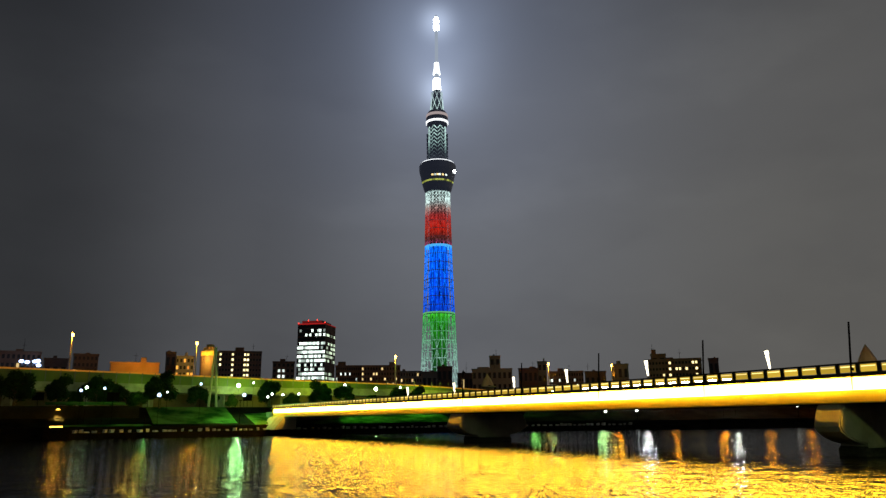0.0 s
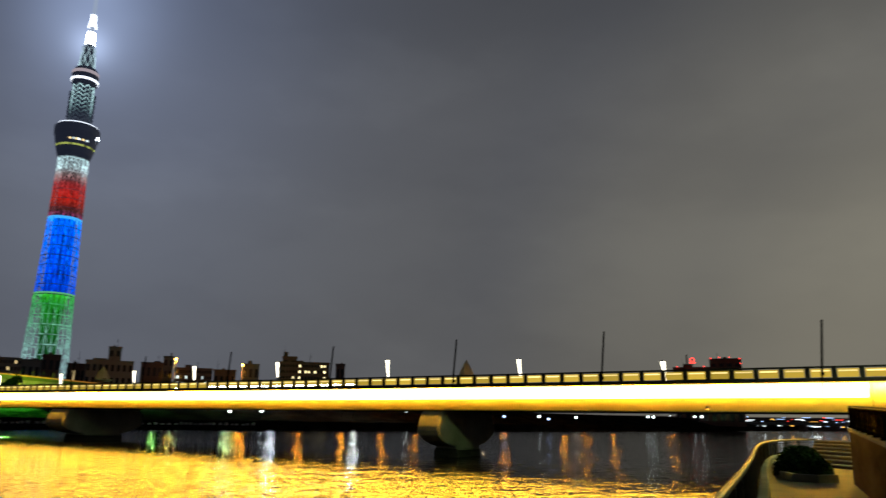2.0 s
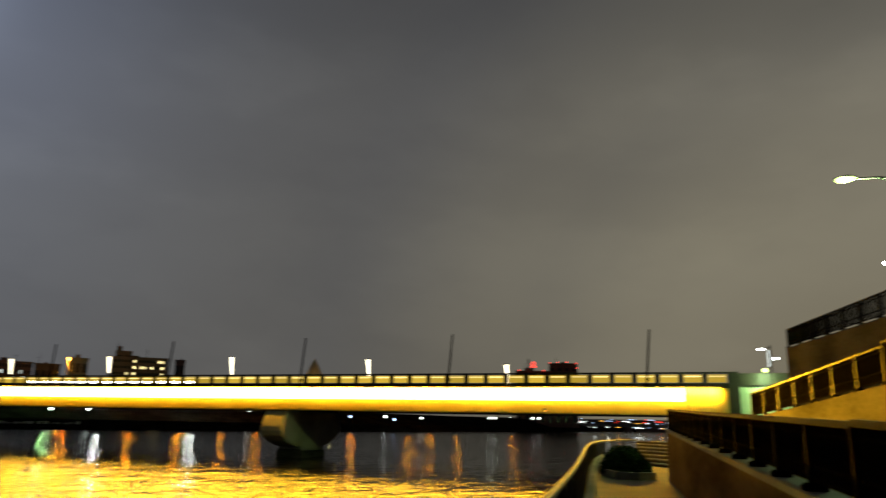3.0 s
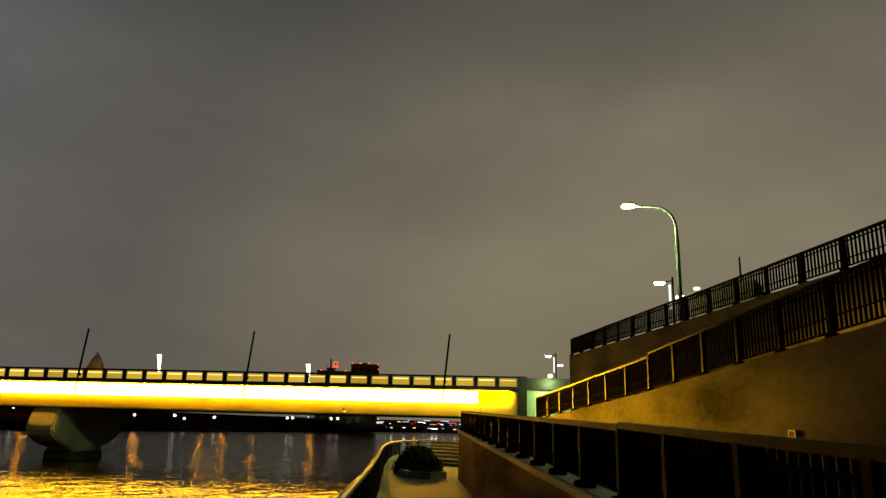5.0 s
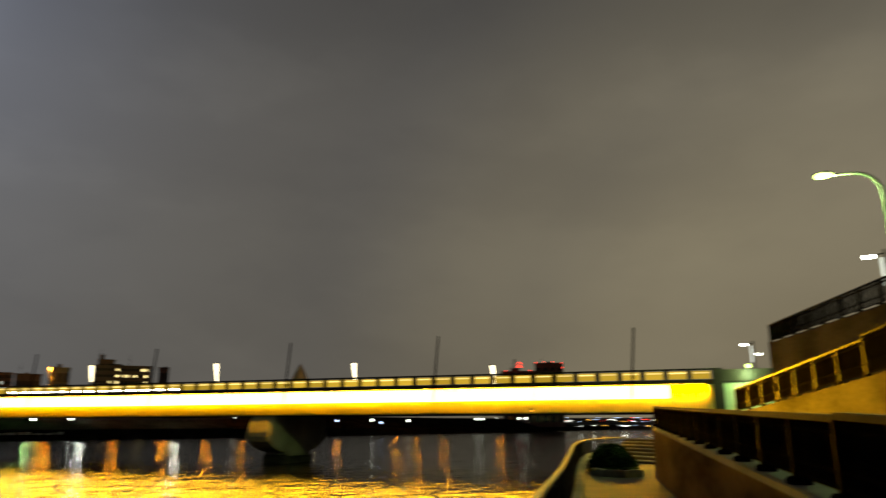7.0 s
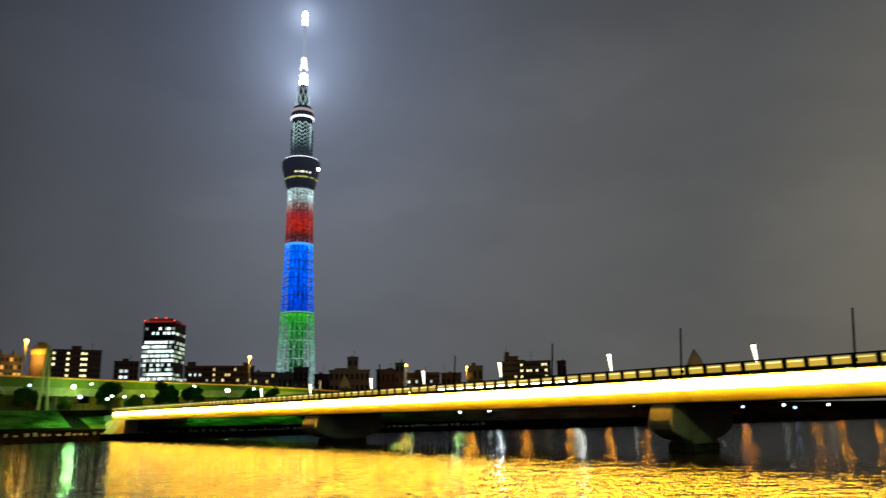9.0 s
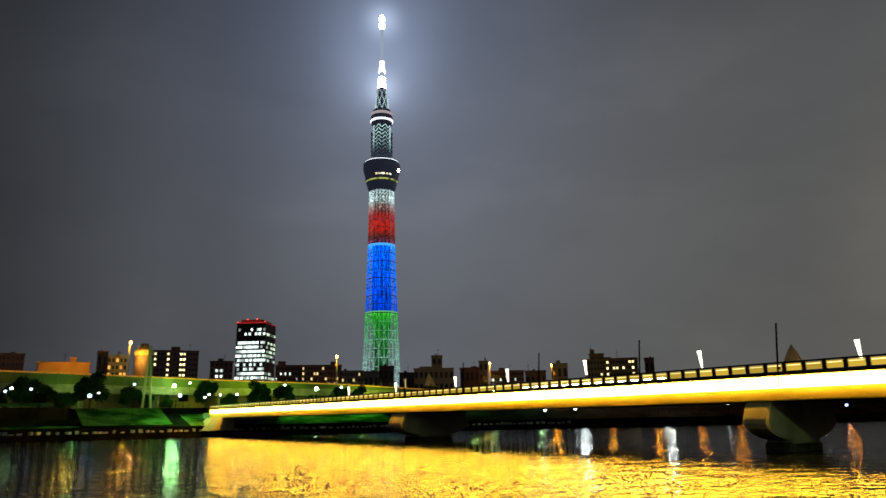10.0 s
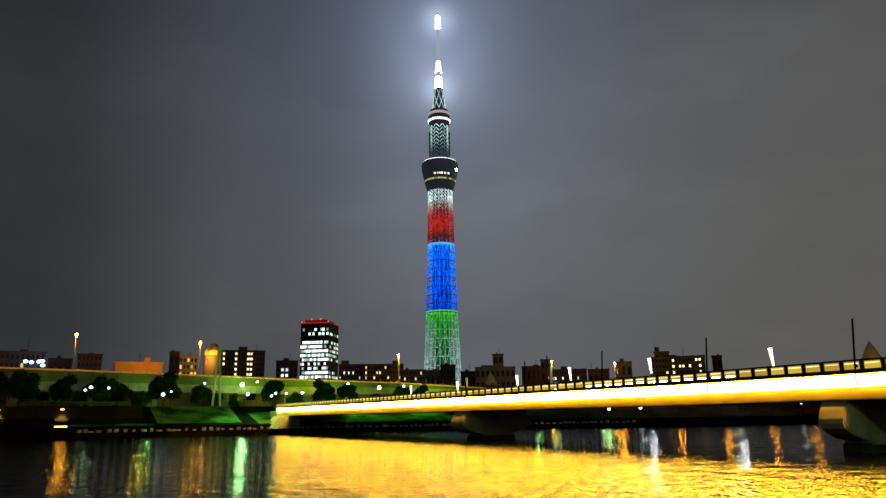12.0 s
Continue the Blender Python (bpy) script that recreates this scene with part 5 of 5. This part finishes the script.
# planter with shrubs and steps further along the terrace
def planter():
    t = thing("planter", "low curved planter with pale kerb on the terrace", "planter")
    pts = [near(31.5, 1.6), near(30.8, 0.9), near(31.2, 0.0), near(33, -0.55), near(37, -0.75), near(42, -0.8), near(47, -0.5), near(51, 0.2)]
    part("kerb", sweep(pts, [(0, 1.5), (0, 1.78), (0.2, 1.78), (0.2, 1.5)]), PALE_CONCRETE, t)
    rnd = random.Random(21)
    for k, (a, o, r) in enumerate(((33.0, 0.0, 0.62), (33.6, 0.85, 0.7), (36.2, 0.2, 0.85), (39.5, 0.5, 0.95), (43.5, 0.3, 0.9), (47.0, 0.8, 0.8))):
        p = near(a, o, 1.5)
        s = thing("shrub", "dark rounded shrub in the terrace planter", "shrub", "shrubs in the planter", m=Matrix.Translation(p))
        verts, faces = [], []
        for j in range(1500):
            d = Vector((rnd.gauss(0, 1), rnd.gauss(0, 1), abs(rnd.gauss(0, 1)))).normalized() * r * rnd.uniform(0.6, 1.08)
            n = Vector((rnd.gauss(0, 1), rnd.gauss(0, 1), rnd.gauss(0, 1))).normalized()
            u = n.orthogonal().normalized() * 0.07
            v = n.cross(u) * 0.7
            q = d + Vector((0, 0, 0.1))
            i = len(verts)
            verts += [q - u, q - v, q + u, q + v]
            faces.append((i, i + 1, i + 2, i + 3))
        me = bpy.data.meshes.new("leaves")
        me.from_pydata([tuple(v) for v in verts], [], faces)
        me.materials.append(LEAF)
        part("leaves", me, None, s)["kind"] = "stuff"
        part("stem", tube([(0, 0, -0.02), (0.03, 0, r * 0.7)], [0.05, 0.02], 6), BARK, s)
    st = thing("terrace_steps", "pale terrace steps with dark risers", "steps")
    for k in range(7):
        q, z = 42 + k * 1.5, 1.5 + 0.17 * (k + 1)
        line = [near(q + 1.9, 0.9 + 0.1 * k), near(q + 1.2, 1.5), near(q + 0.2, 2.2), near(q - 1.1, 3.0), near(q - 2.8, 3.8), near(q - 5.0, 4.6)]
        step = part("step", sweep(line, [(0.0, 1.4), (0.0, z - 0.06), (-1.6, z - 0.06), (-1.6, 1.4)]), PAVING, st, "dark paved riser")
        part("nosing", sweep(line, [(0.03, z - 0.057), (0.03, z), (-0.45, z), (-0.45, z - 0.057)]), PALE_CONCRETE, step, "pale stone nosing")


planter()


# small plate on the tall ramp wall, and a distant aerial behind the levee
p = on_line(81.8, 9.97, z=3.58)
t = thing("wall_plate", "small pale rectangular plate on the ramp wall", "plate", m=Matrix.Translation(p) @ Matrix.Rotation(radians(42), 4, "Z") @ Matrix.Diagonal((1.0, 1.0, 0.7, 1)))
pale = surface("pale_enamel", (0.22, 0.21, 0.19), (0.3, 0.29, 0.26), 0.5, 5, 0)
for x0, x1, z0, z1 in ((-0.13, 0.13, 0.10, 0.13), (-0.13, 0.13, -0.10, -0.07), (-0.13, -0.10, -0.07, 0.10), (0.10, 0.13, -0.07, 0.10)):
    part("frame", box(x0, x1, -0.02, 0.02, z0, z1), pale, t)
part("panel", box(-0.10, 0.10, -0.008, 0.02, -0.07, 0.10), DARK_CONCRETE, t)
p = spot_at(79.25, 44)
t = thing("aerial", "thin dark rooftop aerial behind the levee", "aerial", m=pose(p.x, p.y, 0))
part("mast", tube([(0, 0, 8), (0, 0, height(13.0, 44))], [0.1, 0.05], 6), IRON, t)
part("hut", box(-1.1, 1.1, -1, 1, 8, height(11.0, 44), bevel=0.1), FACADE, t)
p = spot_at(77.6, 45)
t = thing("roof", "low dark roof with a lamp behind the levee fence", "building", m=pose(p.x, p.y, 0, 0, 0, -77))
part("wall", box(-1.6, 1.6, 0, 3, 8, height(10.7, 45), bevel=0.1), FACADE, t)
part("lamp", box(-1.4, -1.0, -0.2, 0.0, height(10.9, 45) - 0.2, height(10.9, 45), bevel=0.05), lit("pale_green_lamp", (0.7, 1.0, 0.55), 2.0), t)
